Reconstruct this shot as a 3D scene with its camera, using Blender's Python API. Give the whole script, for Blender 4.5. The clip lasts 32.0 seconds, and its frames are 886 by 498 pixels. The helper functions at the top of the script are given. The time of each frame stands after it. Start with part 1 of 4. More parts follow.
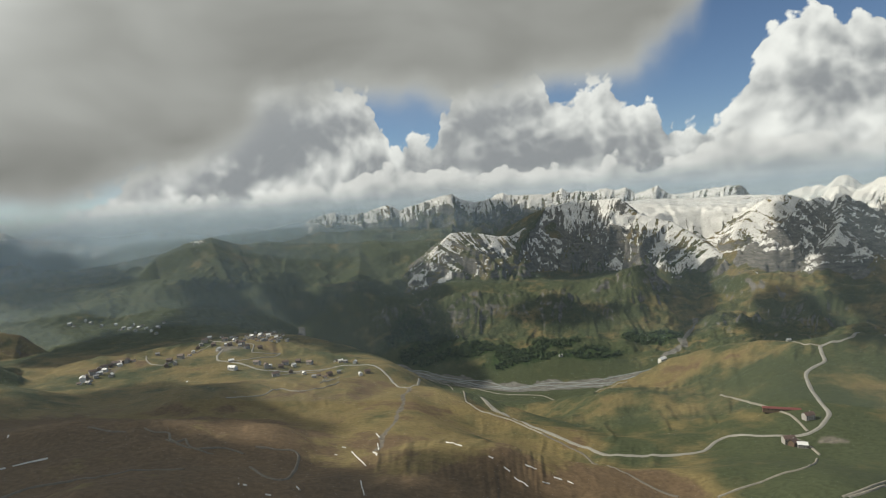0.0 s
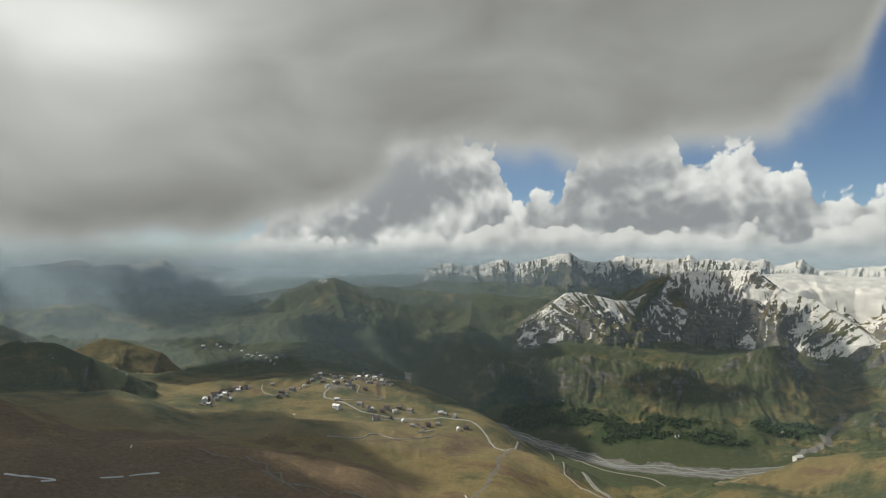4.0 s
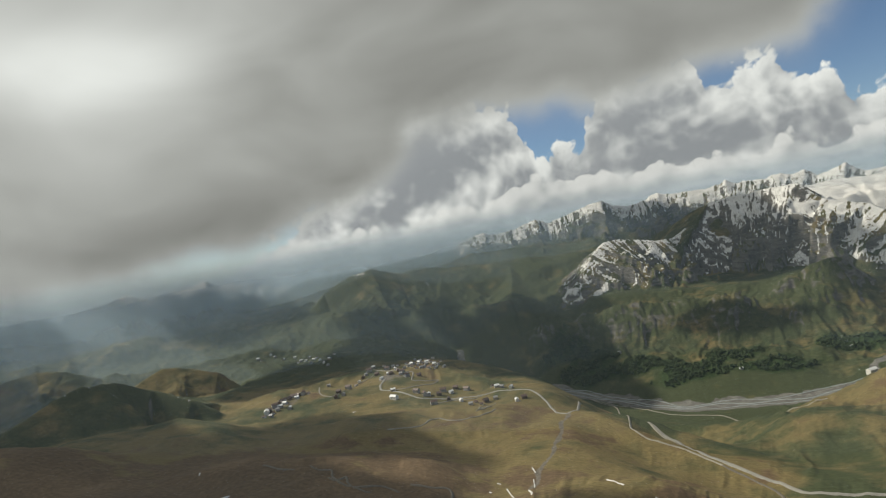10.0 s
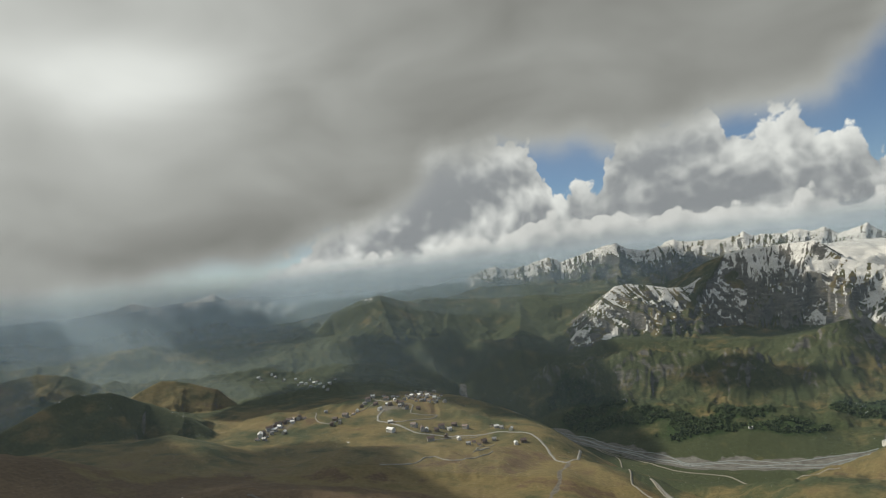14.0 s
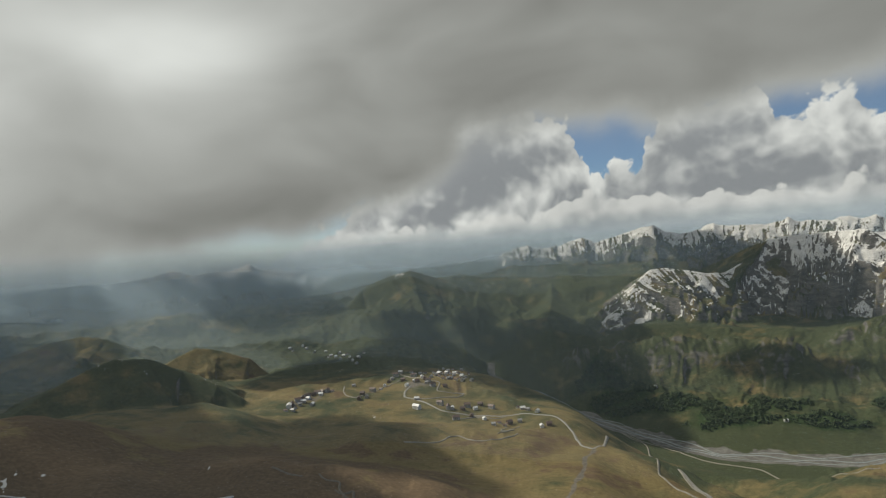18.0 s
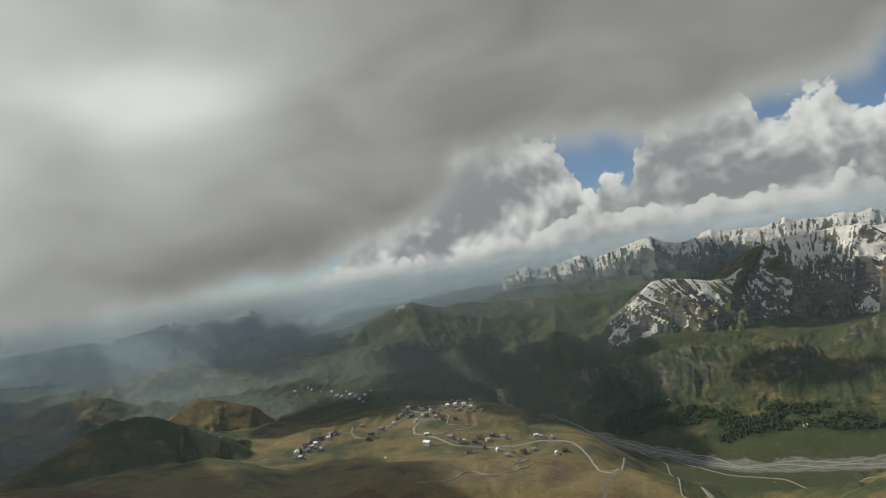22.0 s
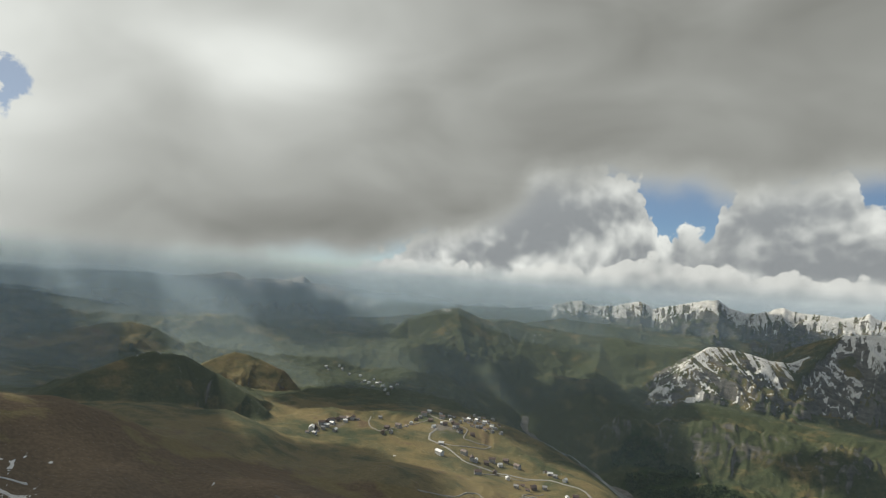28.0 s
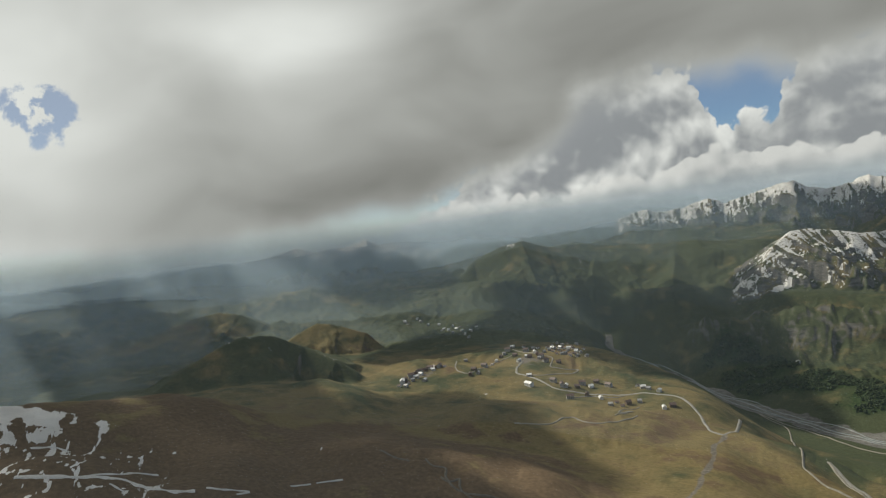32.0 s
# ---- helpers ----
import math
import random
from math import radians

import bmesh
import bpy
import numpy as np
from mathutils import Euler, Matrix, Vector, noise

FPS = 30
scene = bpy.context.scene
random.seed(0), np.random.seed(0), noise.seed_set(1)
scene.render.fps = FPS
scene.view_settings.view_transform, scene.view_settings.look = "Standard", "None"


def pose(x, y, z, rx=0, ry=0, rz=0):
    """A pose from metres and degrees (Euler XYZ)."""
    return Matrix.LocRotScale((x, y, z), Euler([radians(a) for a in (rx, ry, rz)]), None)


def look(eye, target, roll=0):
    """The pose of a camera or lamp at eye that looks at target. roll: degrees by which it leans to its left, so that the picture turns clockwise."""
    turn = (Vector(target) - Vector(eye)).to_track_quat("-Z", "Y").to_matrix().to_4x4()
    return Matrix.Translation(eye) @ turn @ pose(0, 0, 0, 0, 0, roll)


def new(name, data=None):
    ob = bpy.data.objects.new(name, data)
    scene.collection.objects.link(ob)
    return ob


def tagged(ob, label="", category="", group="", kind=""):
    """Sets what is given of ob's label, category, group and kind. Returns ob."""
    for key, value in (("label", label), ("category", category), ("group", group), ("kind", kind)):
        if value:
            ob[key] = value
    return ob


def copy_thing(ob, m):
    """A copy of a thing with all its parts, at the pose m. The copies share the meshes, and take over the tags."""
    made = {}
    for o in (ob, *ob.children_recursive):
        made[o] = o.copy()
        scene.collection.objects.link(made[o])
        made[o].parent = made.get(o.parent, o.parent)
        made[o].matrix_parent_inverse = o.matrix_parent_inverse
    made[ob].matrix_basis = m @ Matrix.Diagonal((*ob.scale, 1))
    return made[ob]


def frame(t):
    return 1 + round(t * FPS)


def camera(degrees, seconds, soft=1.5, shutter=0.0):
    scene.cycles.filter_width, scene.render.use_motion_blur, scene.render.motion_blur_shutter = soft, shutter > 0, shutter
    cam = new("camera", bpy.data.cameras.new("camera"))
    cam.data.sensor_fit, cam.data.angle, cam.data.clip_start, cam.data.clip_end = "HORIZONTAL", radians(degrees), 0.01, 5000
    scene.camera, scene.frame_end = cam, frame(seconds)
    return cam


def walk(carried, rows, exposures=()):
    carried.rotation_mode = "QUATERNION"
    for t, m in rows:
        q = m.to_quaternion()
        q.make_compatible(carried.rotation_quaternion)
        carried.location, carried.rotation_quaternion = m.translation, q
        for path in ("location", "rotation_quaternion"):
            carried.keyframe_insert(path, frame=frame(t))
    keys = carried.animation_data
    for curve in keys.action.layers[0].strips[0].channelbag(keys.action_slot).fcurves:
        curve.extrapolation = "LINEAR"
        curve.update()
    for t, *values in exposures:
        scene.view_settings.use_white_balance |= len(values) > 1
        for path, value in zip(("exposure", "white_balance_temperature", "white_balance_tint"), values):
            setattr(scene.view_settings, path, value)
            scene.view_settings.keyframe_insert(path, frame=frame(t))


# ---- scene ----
cam = camera(75.0, 32.0, soft=1.1)
# seconds, eye (metres), turn (degrees)
PATH = [
    (0.0, 0.0, 0.0, 700.0, 85.54, 4.28, -0.33),
    (0.5, 2.3, 1.0, 700.5, 85.25, 4.67, 6.08),
    (1.0, 4.5, 2.0, 700.9, 84.95, 7.05, 10.01),
    (1.5, 6.7, 3.2, 701.5, 84.50, 5.08, 6.60),
    (2.0, 8.7, 4.4, 702.1, 85.43, 0.77, 3.37),
    (2.5, 10.6, 5.7, 702.7, 86.63, -1.81, 4.46),
    (3.0, 12.4, 7.1, 703.3, 88.06, -1.59, 8.57),
    (3.5, 14.2, 8.5, 704.0, 90.05, 0.43, 11.36),
    (5.5, 20.2, 15.0, 707.0, 92.07, -1.44, 11.11),
    (6.0, 21.5, 16.8, 707.9, 91.33, 1.05, 12.89),
    (6.5, 22.7, 18.6, 708.7, 91.33, 5.68, 12.73),
    (7.0, 23.9, 20.5, 709.6, 90.76, 8.08, 12.27),
    (7.5, 25.0, 22.4, 710.5, 90.49, 7.99, 12.96),
    (8.0, 26.0, 24.4, 711.4, 87.60, 7.01, 13.86),
    (8.5, 26.9, 26.4, 712.4, 88.28, 7.63, 12.49),
    (9.0, 27.8, 28.5, 713.3, 88.14, 7.80, 12.18),
    (9.5, 28.6, 30.6, 714.3, 88.16, 10.73, 13.43),
    (10.0, 29.3, 32.7, 715.3, 88.91, 10.59, 14.78),
    (10.5, 30.0, 34.9, 716.3, 89.75, 10.42, 13.67),
    (11.0, 30.6, 37.1, 717.3, 90.78, 8.04, 11.70),
    (11.5, 31.2, 39.4, 718.3, 91.80, 7.57, 11.71),
    (12.0, 31.7, 41.6, 719.3, 92.04, 7.48, 13.87),
    (12.5, 32.2, 43.9, 720.3, 91.42, 7.22, 14.88),
    (13.0, 32.6, 46.2, 721.3, 91.06, 5.28, 14.73),
    (13.5, 32.9, 48.6, 722.4, 91.03, 4.95, 14.23),
    (14.0, 33.3, 50.9, 723.4, 92.00, 6.37, 16.00),
    (14.5, 33.6, 53.3, 724.4, 90.82, 5.37, 18.34),
    (16.5, 34.4, 62.7, 728.5, 90.60, 7.49, 19.58),
    (17.0, 34.5, 65.1, 729.5, 91.25, 10.05, 19.78),
    (17.5, 34.6, 67.5, 730.4, 91.93, 9.10, 19.01),
    (18.0, 34.6, 69.8, 731.4, 89.91, 4.64, 19.26),
    (18.5, 34.7, 72.2, 732.3, 88.80, 4.72, 20.34),
    (19.0, 34.7, 74.5, 733.3, 91.07, 10.52, 21.51),
    (19.5, 34.7, 76.8, 734.2, 91.27, 10.13, 26.50),
    (20.0, 34.7, 79.1, 735.1, 93.99, 10.83, 27.17),
    (20.5, 34.7, 81.4, 736.0, 95.87, 11.62, 21.16),
    (21.0, 34.7, 83.6, 736.8, 95.33, 8.67, 18.36),
    (21.5, 34.7, 85.9, 737.6, 93.68, 5.19, 19.53),
    (22.0, 34.6, 88.1, 738.4, 92.63, 9.31, 19.25),
    (22.5, 34.6, 90.2, 739.2, 88.48, 4.17, 17.17),
    (23.0, 34.5, 92.3, 740.0, 87.61, 2.09, 17.80),
    (23.5, 34.5, 94.4, 740.7, 85.20, -4.65, 18.23),
    (24.0, 34.5, 96.5, 741.3, 85.80, -0.17, 18.89),
    (24.5, 34.4, 98.5, 742.0, 86.54, 1.32, 21.95),
    (26.5, 34.4, 106.0, 744.2, 88.88, 3.80, 24.63),
    (27.0, 34.5, 107.7, 744.6, 90.17, 0.92, 22.48),
    (27.5, 34.6, 109.4, 745.0, 92.54, -0.81, 22.80),
    (28.0, 34.6, 111.0, 745.3, 93.47, -4.23, 24.57),
    (28.5, 34.8, 112.6, 745.6, 91.35, -7.81, 25.02),
    (29.0, 34.9, 114.1, 745.9, 91.59, -6.51, 22.14),
    (29.5, 35.1, 115.5, 746.1, 89.78, -5.67, 22.90),
    (30.0, 35.3, 116.8, 746.2, 86.27, -9.74, 30.65),
    (30.5, 35.5, 118.1, 746.3, 90.25, -4.27, 32.32),
    (31.0, 35.8, 119.2, 746.4, 91.31, 1.35, 31.22),
    (31.5, 36.1, 120.3, 746.4, 89.72, 4.09, 30.61),
    (32.0, 36.5, 121.3, 746.3, 87.89, 7.00, 30.54),
]
walk(cam, [(t, pose(x, y, z, rx, ry, rz)) for t, x, y, z, rx, ry, rz in PATH], [(t, stops, 6600, 5) for t, stops in ((0.0, 0.13), (6.0, 0.08), (12.0, 0.05), (18.0, -0.09), (22.0, -0.12), (24.0, 0.12), (30.0, 0.1), (32.0, 0.0))])

# ---- nodes: small helpers ----
def node(tree, kind, *values, **settings):
    """A node; values feed its inputs in order: sockets, numbers, colours or None."""
    n = tree.nodes.new(kind)
    for key, value in settings.items():
        put_setting(n, key, value)
    for socket, value in zip(n.inputs, values):
        feed(tree, socket, value)
    return n


def put_setting(n, key, value):
    if key == "operation":
        n.operation = value
    elif key == "data_type":
        n.data_type = value
    elif key == "blend_type":
        n.blend_type = value
    elif key == "feature":
        n.feature = value
    elif key == "interpolation_type":
        n.interpolation_type = value
    elif key == "attribute_name":
        n.attribute_name = value
    elif key == "sky_type":
        n.sky_type = value
    elif key == "noise_dimensions":
        n.noise_dimensions = value
    elif key == "clamp":
        n.use_clamp = value


def feed(tree, socket, value):
    if value is None:
        return
    if isinstance(value, bpy.types.NodeSocket):
        tree.links.new(value, socket)
    elif isinstance(value, (tuple, list)) and socket.type == "RGBA" and len(value) == 3:
        socket.default_value = (*value, 1)
    else:
        socket.default_value = value


class Graph:
    """Arithmetic on the sockets of one node tree."""

    def __init__(self, tree):
        self.t = tree
        tree.nodes.clear()

    def op(self, operation, *v, clamp=False):
        return node(self.t, "ShaderNodeMath", *v, operation=operation, clamp=clamp).outputs[0]

    def add(self, a, b):
        return self.op("ADD", a, b)

    def sub(self, a, b):
        return self.op("SUBTRACT", a, b)

    def mul(self, a, b):
        return self.op("MULTIPLY", a, b)

    def step(self, value, low, high, a=0.0, b=1.0):
        return node(self.t, "ShaderNodeMapRange", value, low, high, a, b, interpolation_type="SMOOTHSTEP").outputs[0]

    def line(self, value, low, high, a=0.0, b=1.0):
        return node(self.t, "ShaderNodeMapRange", value, low, high, a, b).outputs[0]

    def mix(self, factor, a, b, blend="MIX"):
        n = self.t.nodes.new("ShaderNodeMix")
        n.data_type, n.blend_type = "RGBA", blend
        feed(self.t, n.inputs[0], factor)
        feed(self.t, n.inputs[6], a)
        feed(self.t, n.inputs[7], b)
        return n.outputs[2]

    def noise(self, vector, scale, detail=4.0, rough=0.5, warp=0.0):
        n = self.t.nodes.new("ShaderNodeTexNoise")
        for key, value in (("Vector", vector), ("Scale", scale), ("Detail", detail), ("Roughness", rough), ("Distortion", warp)):
            feed(self.t, n.inputs[key], value)
        return n.outputs["Fac"]

    def cells(self, vector, scale, smooth=0.6):
        n = self.t.nodes.new("ShaderNodeTexVoronoi")
        n.feature = "SMOOTH_F1"
        for key, value in (("Vector", vector), ("Scale", scale), ("Smoothness", smooth)):
            feed(self.t, n.inputs[key], value)
        return n.outputs["Distance"]

    def stretch(self, vector, x, y, z):
        return node(self.t, "ShaderNodeVectorMath", vector, (x, y, z), operation="MULTIPLY").outputs[0]

    def shift(self, vector, x, y, z):
        return node(self.t, "ShaderNodeVectorMath", vector, (x, y, z), operation="ADD").outputs[0]

    def ramp(self, value, stops):
        """Stops: (place 0..1, grey)."""
        n = self.t.nodes.new("ShaderNodeValToRGB")
        feed(self.t, n.inputs[0], value)
        e = n.color_ramp.elements
        n.color_ramp.interpolation = "EASE"
        while len(e) < len(stops):
            e.new(0.5)
        for s, (p, g) in zip(e, stops):
            s.position, s.color = p, (g, g, g, 1)
        return n.outputs[0]

    def attribute(self, name):
        return node(self.t, "ShaderNodeAttribute", attribute_name=name).outputs["Fac"]


# ---- sky, clouds and sun ----
SUN_FROM = -80.0   # degrees right of the first way ahead
SUN_UP = 42.0
world = bpy.data.worlds.new("sky")
scene.world = world
world.use_nodes = True
g = Graph(world.node_tree)
way = g.t.nodes.new("ShaderNodeTexCoord").outputs["Generated"]
xyz = node(g.t, "ShaderNodeSeparateXYZ", way).outputs
az = g.mul(g.op("ARCTAN2", xyz[0], xyz[1]), 57.2958)
el = g.mul(g.op("ARCSINE", xyz[2]), 57.2958)
sky = g.t.nodes.new("ShaderNodeTexSky")
sky.sky_type, sky.sun_disc = "NISHITA", False
sky.sun_elevation, sky.sun_rotation, sky.altitude = radians(SUN_UP), radians(SUN_FROM), 2500
blue = g.mix(1.0, sky.outputs[0], (0.062, 0.066, 0.072), "MULTIPLY")


def over_azimuth(stops, low=-90.0, high=60.0, top=40.0):
    """A height in degrees that follows the azimuth."""
    return g.mul(g.ramp(g.line(az, low, high), [((a - low) / (high - low), e / top) for a, e in stops]), top)


bend = g.noise(way, 5.0, 4.0, 0.5)
flat = node(g.t, "ShaderNodeVectorMath", way, node(g.t, "ShaderNodeCombineXYZ", g.mul(bend, 0.10), g.mul(bend, -0.06), g.mul(bend, 0.08)).outputs[0], operation="ADD").outputs[0]


def heaped(v):
    """Rounded heads on rounded heads: 0 in the folds, 1 on the crowns."""
    a = g.mul(g.sub(0.75, g.cells(v, 8.5, 0.5)), 0.62)
    b = g.mul(g.sub(0.65, g.cells(v, 21.0, 0.5)), 0.42)
    c = g.mul(g.sub(0.65, g.cells(v, 50.0, 0.3)), 0.24)
    return g.add(a, g.add(b, g.add(c, g.mul(g.sub(g.noise(v, 60.0, 5.0, 0.6), 0.5), 0.16))))


billow = g.noise(flat, 9.0, 8.0, 0.58)
lumps = heaped(flat)
crown = g.add(lumps, g.add(g.mul(g.sub(0.5, g.cells(flat, 44.0, 0.3)), 0.30), g.add(g.mul(g.sub(0.5, g.cells(flat, 100.0, 0.3)), 0.15), g.mul(g.sub(0.5, g.cells(flat, 210.0, 0.3)), 0.06))))

# heaped clouds above the ranges
top = over_azimuth([(-80, 0.6), (-45, 0.8), (-36, 2.2), (-31, 4.6), (-24, 8.6), (-18, 14.0), (-11, 14.5), (-6.6, 12.6), (-5.2, 10.0), (-4.2, 7.4), (-3.4, 6.8), (-2.0, 8.0), (-0.6, 7.2), (0.3, 8.0), (1.0, 11.0), (3.2, 13.6),
                    (10, 13.6), (12, 10.6), (14.5, 11.4), (20, 9.6), (22.5, 7.3), (25.5, 7.1), (27.2, 9.6), (30, 14.2), (33, 15.5), (36, 13.5), (48, 9.0)])
reach = g.sub(g.add(top, g.mul(g.sub(crown, 0.66), 4.6)), el)
heap = g.step(reach, -0.10, 0.42)
# the light comes from above and one side; folds and flat bases stay grey
facing = g.sub(lumps, heaped(g.shift(flat, -0.016, 0.0, 0.030)))
bank = g.noise(flat, 5.0, 4.0, 0.5)
depth = g.step(reach, 0.2, 4.5)


def glow(a, e, wide, high):
    """1 at a place of the sky, falling to 0 round it."""
    p = g.op("POWER", g.op("DIVIDE", g.sub(az, a), wide), 2.0)
    q = g.op("POWER", g.op("DIVIDE", g.sub(el, e), high), 2.0)
    return g.op("EXPONENT", g.mul(g.add(p, q), -1.0))


core = g.add(g.mul(glow(-17.0, 6.5, 7.0, 4.6), -0.62), g.add(g.mul(glow(7.5, 6.5, 4.0, 4.2), -0.42), g.mul(glow(20.0, 4.0, 7.0, 2.2), -0.2)))
light = g.add(g.add(g.add(0.82, core), g.mul(facing, 1.25)), g.add(g.mul(depth, -0.34), g.mul(g.sub(bank, 0.5), -1.2)))
heap_colour = g.mix(g.step(light, 0.05, 1.1), (0.25, 0.262, 0.28), (0.76, 0.76, 0.745))
low_band = g.step(g.sub(2.6, el), 0.0, 2.6)
heap_colour = g.mix(g.mul(low_band, 0.5), heap_colour, (0.48, 0.51, 0.53))

# a row of small heaps low over the land, in front of the great ones
near = g.shift(way, 0.31, 0.17, 0.0)
heads = g.add(g.mul(g.sub(0.6, g.cells(near, 15.0, 0.4)), 0.8), g.add(g.mul(g.sub(0.6, g.cells(near, 38.0, 0.35)), 0.42), g.mul(g.sub(g.noise(near, 70.0, 5.0, 0.6), 0.5), 0.3)))
low_top = over_azimuth([(-80, 0.3), (-50, 0.4), (-41, 1.4), (-34, 2.8), (-30, 3.4), (-20, 3.0), (-9, 4.6), (-4, 5.4), (2, 4.2), (9, 3.4), (20, 4.0), (30, 5.0), (48, 4.0)])
low_reach = g.sub(g.add(low_top, g.mul(g.sub(heads, 0.5), 3.2)), el)
low_heap = g.mul(g.step(low_reach, -0.05, 0.3), g.step(el, 0.5, 1.1))
low_light = g.add(g.add(0.95, g.mul(g.sub(heads, g.add(g.mul(g.sub(0.6, g.cells(g.shift(near, -0.012, 0.0, 0.022), 15.0, 0.4)), 0.8), g.mul(g.sub(0.6, g.cells(g.shift(near, -0.012, 0.0, 0.022), 38.0, 0.35)), 0.42))), 1.1)),
                  g.mul(g.step(low_reach, 0.2, 2.6), -0.55))
low_colour = g.mix(g.step(low_light, 0.1, 1.1), (0.27, 0.285, 0.30), (0.66, 0.655, 0.64))

# the broad grey layer overhead
edge = over_azimuth([(-90, 1.6), (-68, 1.0), (-51, 0.7), (-42, 1.1), (-35, 2.1), (-29, 3.7), (-24, 5.5), (-19.6, 8.0), (-15, 10.4), (-9, 10.2), (-3.5, 9.6), (2, 9.6), (8, 10.0), (13, 10.8), (18, 11.4),
                     (21, 12.6), (24, 14.8), (28, 22.0), (34, 38.0), (60, 39.0)])
soft = g.noise(flat, 3.2, 5.0, 0.5)
wisps = g.add(g.mul(g.sub(soft, 0.5), 7.0), g.mul(g.sub(billow, 0.5), 3.0))
inside = g.add(g.sub(el, edge), wisps)
layer = g.step(inside, -1.6, 1.8)
veil = g.step(inside, -3.6, 4.0, 0.0, 1.0)


streak = g.noise(g.stretch(way, 1.4, 2.2, 3.4), 2.4, 3.0, 0.42, 0.4)
thick = g.add(g.mul(g.sub(streak, 0.5), -0.35), g.line(az, -76.0, -24.0, 0.22, -0.02))
bright = g.add(g.mul(glow(-42.5, 19.0, 10.0, 3.6), 0.46), g.add(g.mul(glow(-66.0, 14.0, 9.0, 10.0), 0.30), g.mul(glow(-45.0, 30.0, 22.0, 9.0), 0.14)))
rim = g.step(inside, 3.5, -0.5)
dusk = g.add(g.mul(glow(-43.0, 3.4, 19.0, 5.0), -0.14), g.mul(glow(-14.0, 15.0, 16.0, 5.0), -0.04))
tone = g.add(g.add(g.add(0.21, thick), bright), g.add(g.mul(rim, 0.14), dusk))
layer_colour = g.mix(g.op("MULTIPLY", tone, 1.0, clamp=True), (0.125, 0.122, 0.112), (0.93, 0.94, 0.93))

hole = g.step(g.mul(glow(-64.0, 13.2, 2.9, 3.0), g.add(1.0, g.mul(g.sub(g.noise(flat, 14.0, 6.0, 0.6), 0.5), 4.5))), 0.40, 0.62)
haze = g.step(el, 2.4, -0.5)
air = g.mix(g.line(az, -60.0, 10.0), (0.27, 0.31, 0.32), (0.36, 0.42, 0.46))
colour = g.mix(heap, blue, heap_colour)
colour = g.mix(g.mul(low_heap, 0.8), colour, low_colour)
colour = g.mix(g.mul(veil, 0.5), colour, (0.42, 0.43, 0.45))
colour = g.mix(g.mul(layer, g.sub(1.0, hole)), colour, layer_colour)
colour = g.mix(g.mul(haze, 0.85), colour, air)
below = g.step(el, -1.5, -4.0)
colour = g.mix(below, colour, (0.10, 0.11, 0.09))
ground_light = node(g.t, "ShaderNodeBackground", colour, 1.07)
node(g.t, "ShaderNodeOutputWorld", ground_light.outputs[0])

sun = new("sun", bpy.data.lights.new("sun", "SUN"))
sun.data.energy, sun.data.angle, sun.data.color = 4.05, radians(0.45), (1.0, 0.93, 0.82)
sun_way = Vector((math.sin(radians(SUN_FROM)) * math.cos(radians(SUN_UP)), math.cos(radians(SUN_FROM)) * math.cos(radians(SUN_UP)), math.sin(radians(SUN_UP))))
sun.matrix_world = look(sun_way * 4000, (0, 0, 0))


# ---- ground: crests and valleys, then relief ----
CREST = []


SHARP = []


def crest(name, rough, snow, rock, dry, *points, edge=0.0, foot=1.0):
    """A crest or valley line: places along it in metres, and what covers it. edge: how far it stands up sharply, over a flank as wide as foot."""
    if edge:
        SHARP.append(([p[:2] for p in points], edge, foot))
        points = [(x, y, z - edge) for x, y, z in points]
    for (x0, y0, z0), (x1, y1, z1) in zip(points, points[1:]):
        n = max(2, int(math.hypot(x1 - x0, y1 - y0) / 60) + 1)
        for i in range(n):
            f = (i + 0.5) / n
            CREST.append((x0 + f * (x1 - x0), y0 + f * (y1 - y0), z0 + f * (z1 - z0), rough, snow, rock, dry, math.hypot(x1 - x0, y1 - y0) / n))


crest("near_rim", 5, 0, 0.1, 1.3, (-375, 520, 460), (-180, 625, 395), (-75, 655, 370), (95, 715, 320), (290, 745, 285))
crest("knoll", 3, 0, 0, 0.8, (-15, 800, 355), (55, 800, 345), edge=9, foot=80)
crest("knoll_foot", 3, 0, 0, 1.0, (-90, 735, 355), (-125, 840, 345))
crest("slope_mid", 6, 0, 0.1, 1.45, (-570, 760, 440), (-400, 785, 410), (-280, 855, 370))
crest("creek", 3, 0, 0.1, 0.85, (-120, 830, 340), (-135, 1050, 310), (-130, 1255, 280), (-110, 1380, 255))
crest("shelf", 6, 0, 0, 0.7, (-580, 1165, 365), (-440, 1255, 320), (-265, 1325, 285))
crest("spur_r", 3, 0, 0, 0.7, (-55, 1360, 275), (30, 1250, 260), (170, 1115, 240), (275, 980, 235), edge=8, foot=60)
crest("spur_edge", 4, 0, 0.1, 0.5, (-5, 1400, 240), (85, 1295, 215), (180, 1185, 205))
crest("ravine", 8, 0, 0.4, 0.3, (85, 1600, 85), (190, 1435, 115), (255, 1395, 140))
crest("village", 4, 0, 0.05, 0.6, (-995, 1495, 335), (-960, 1615, 325), (-615, 1585, 290), (-745, 1855, 310), (-575, 1895, 295), (-335, 1685, 260), (-215, 1565, 265))
crest("village_edge", 6, 0, 0.1, 0.5, (-1055, 1610, 340), (-955, 1760, 315), (-765, 1955, 305), (-620, 1985, 295), (-450, 1795, 255), (-330, 1750, 240), edge=14, foot=60)
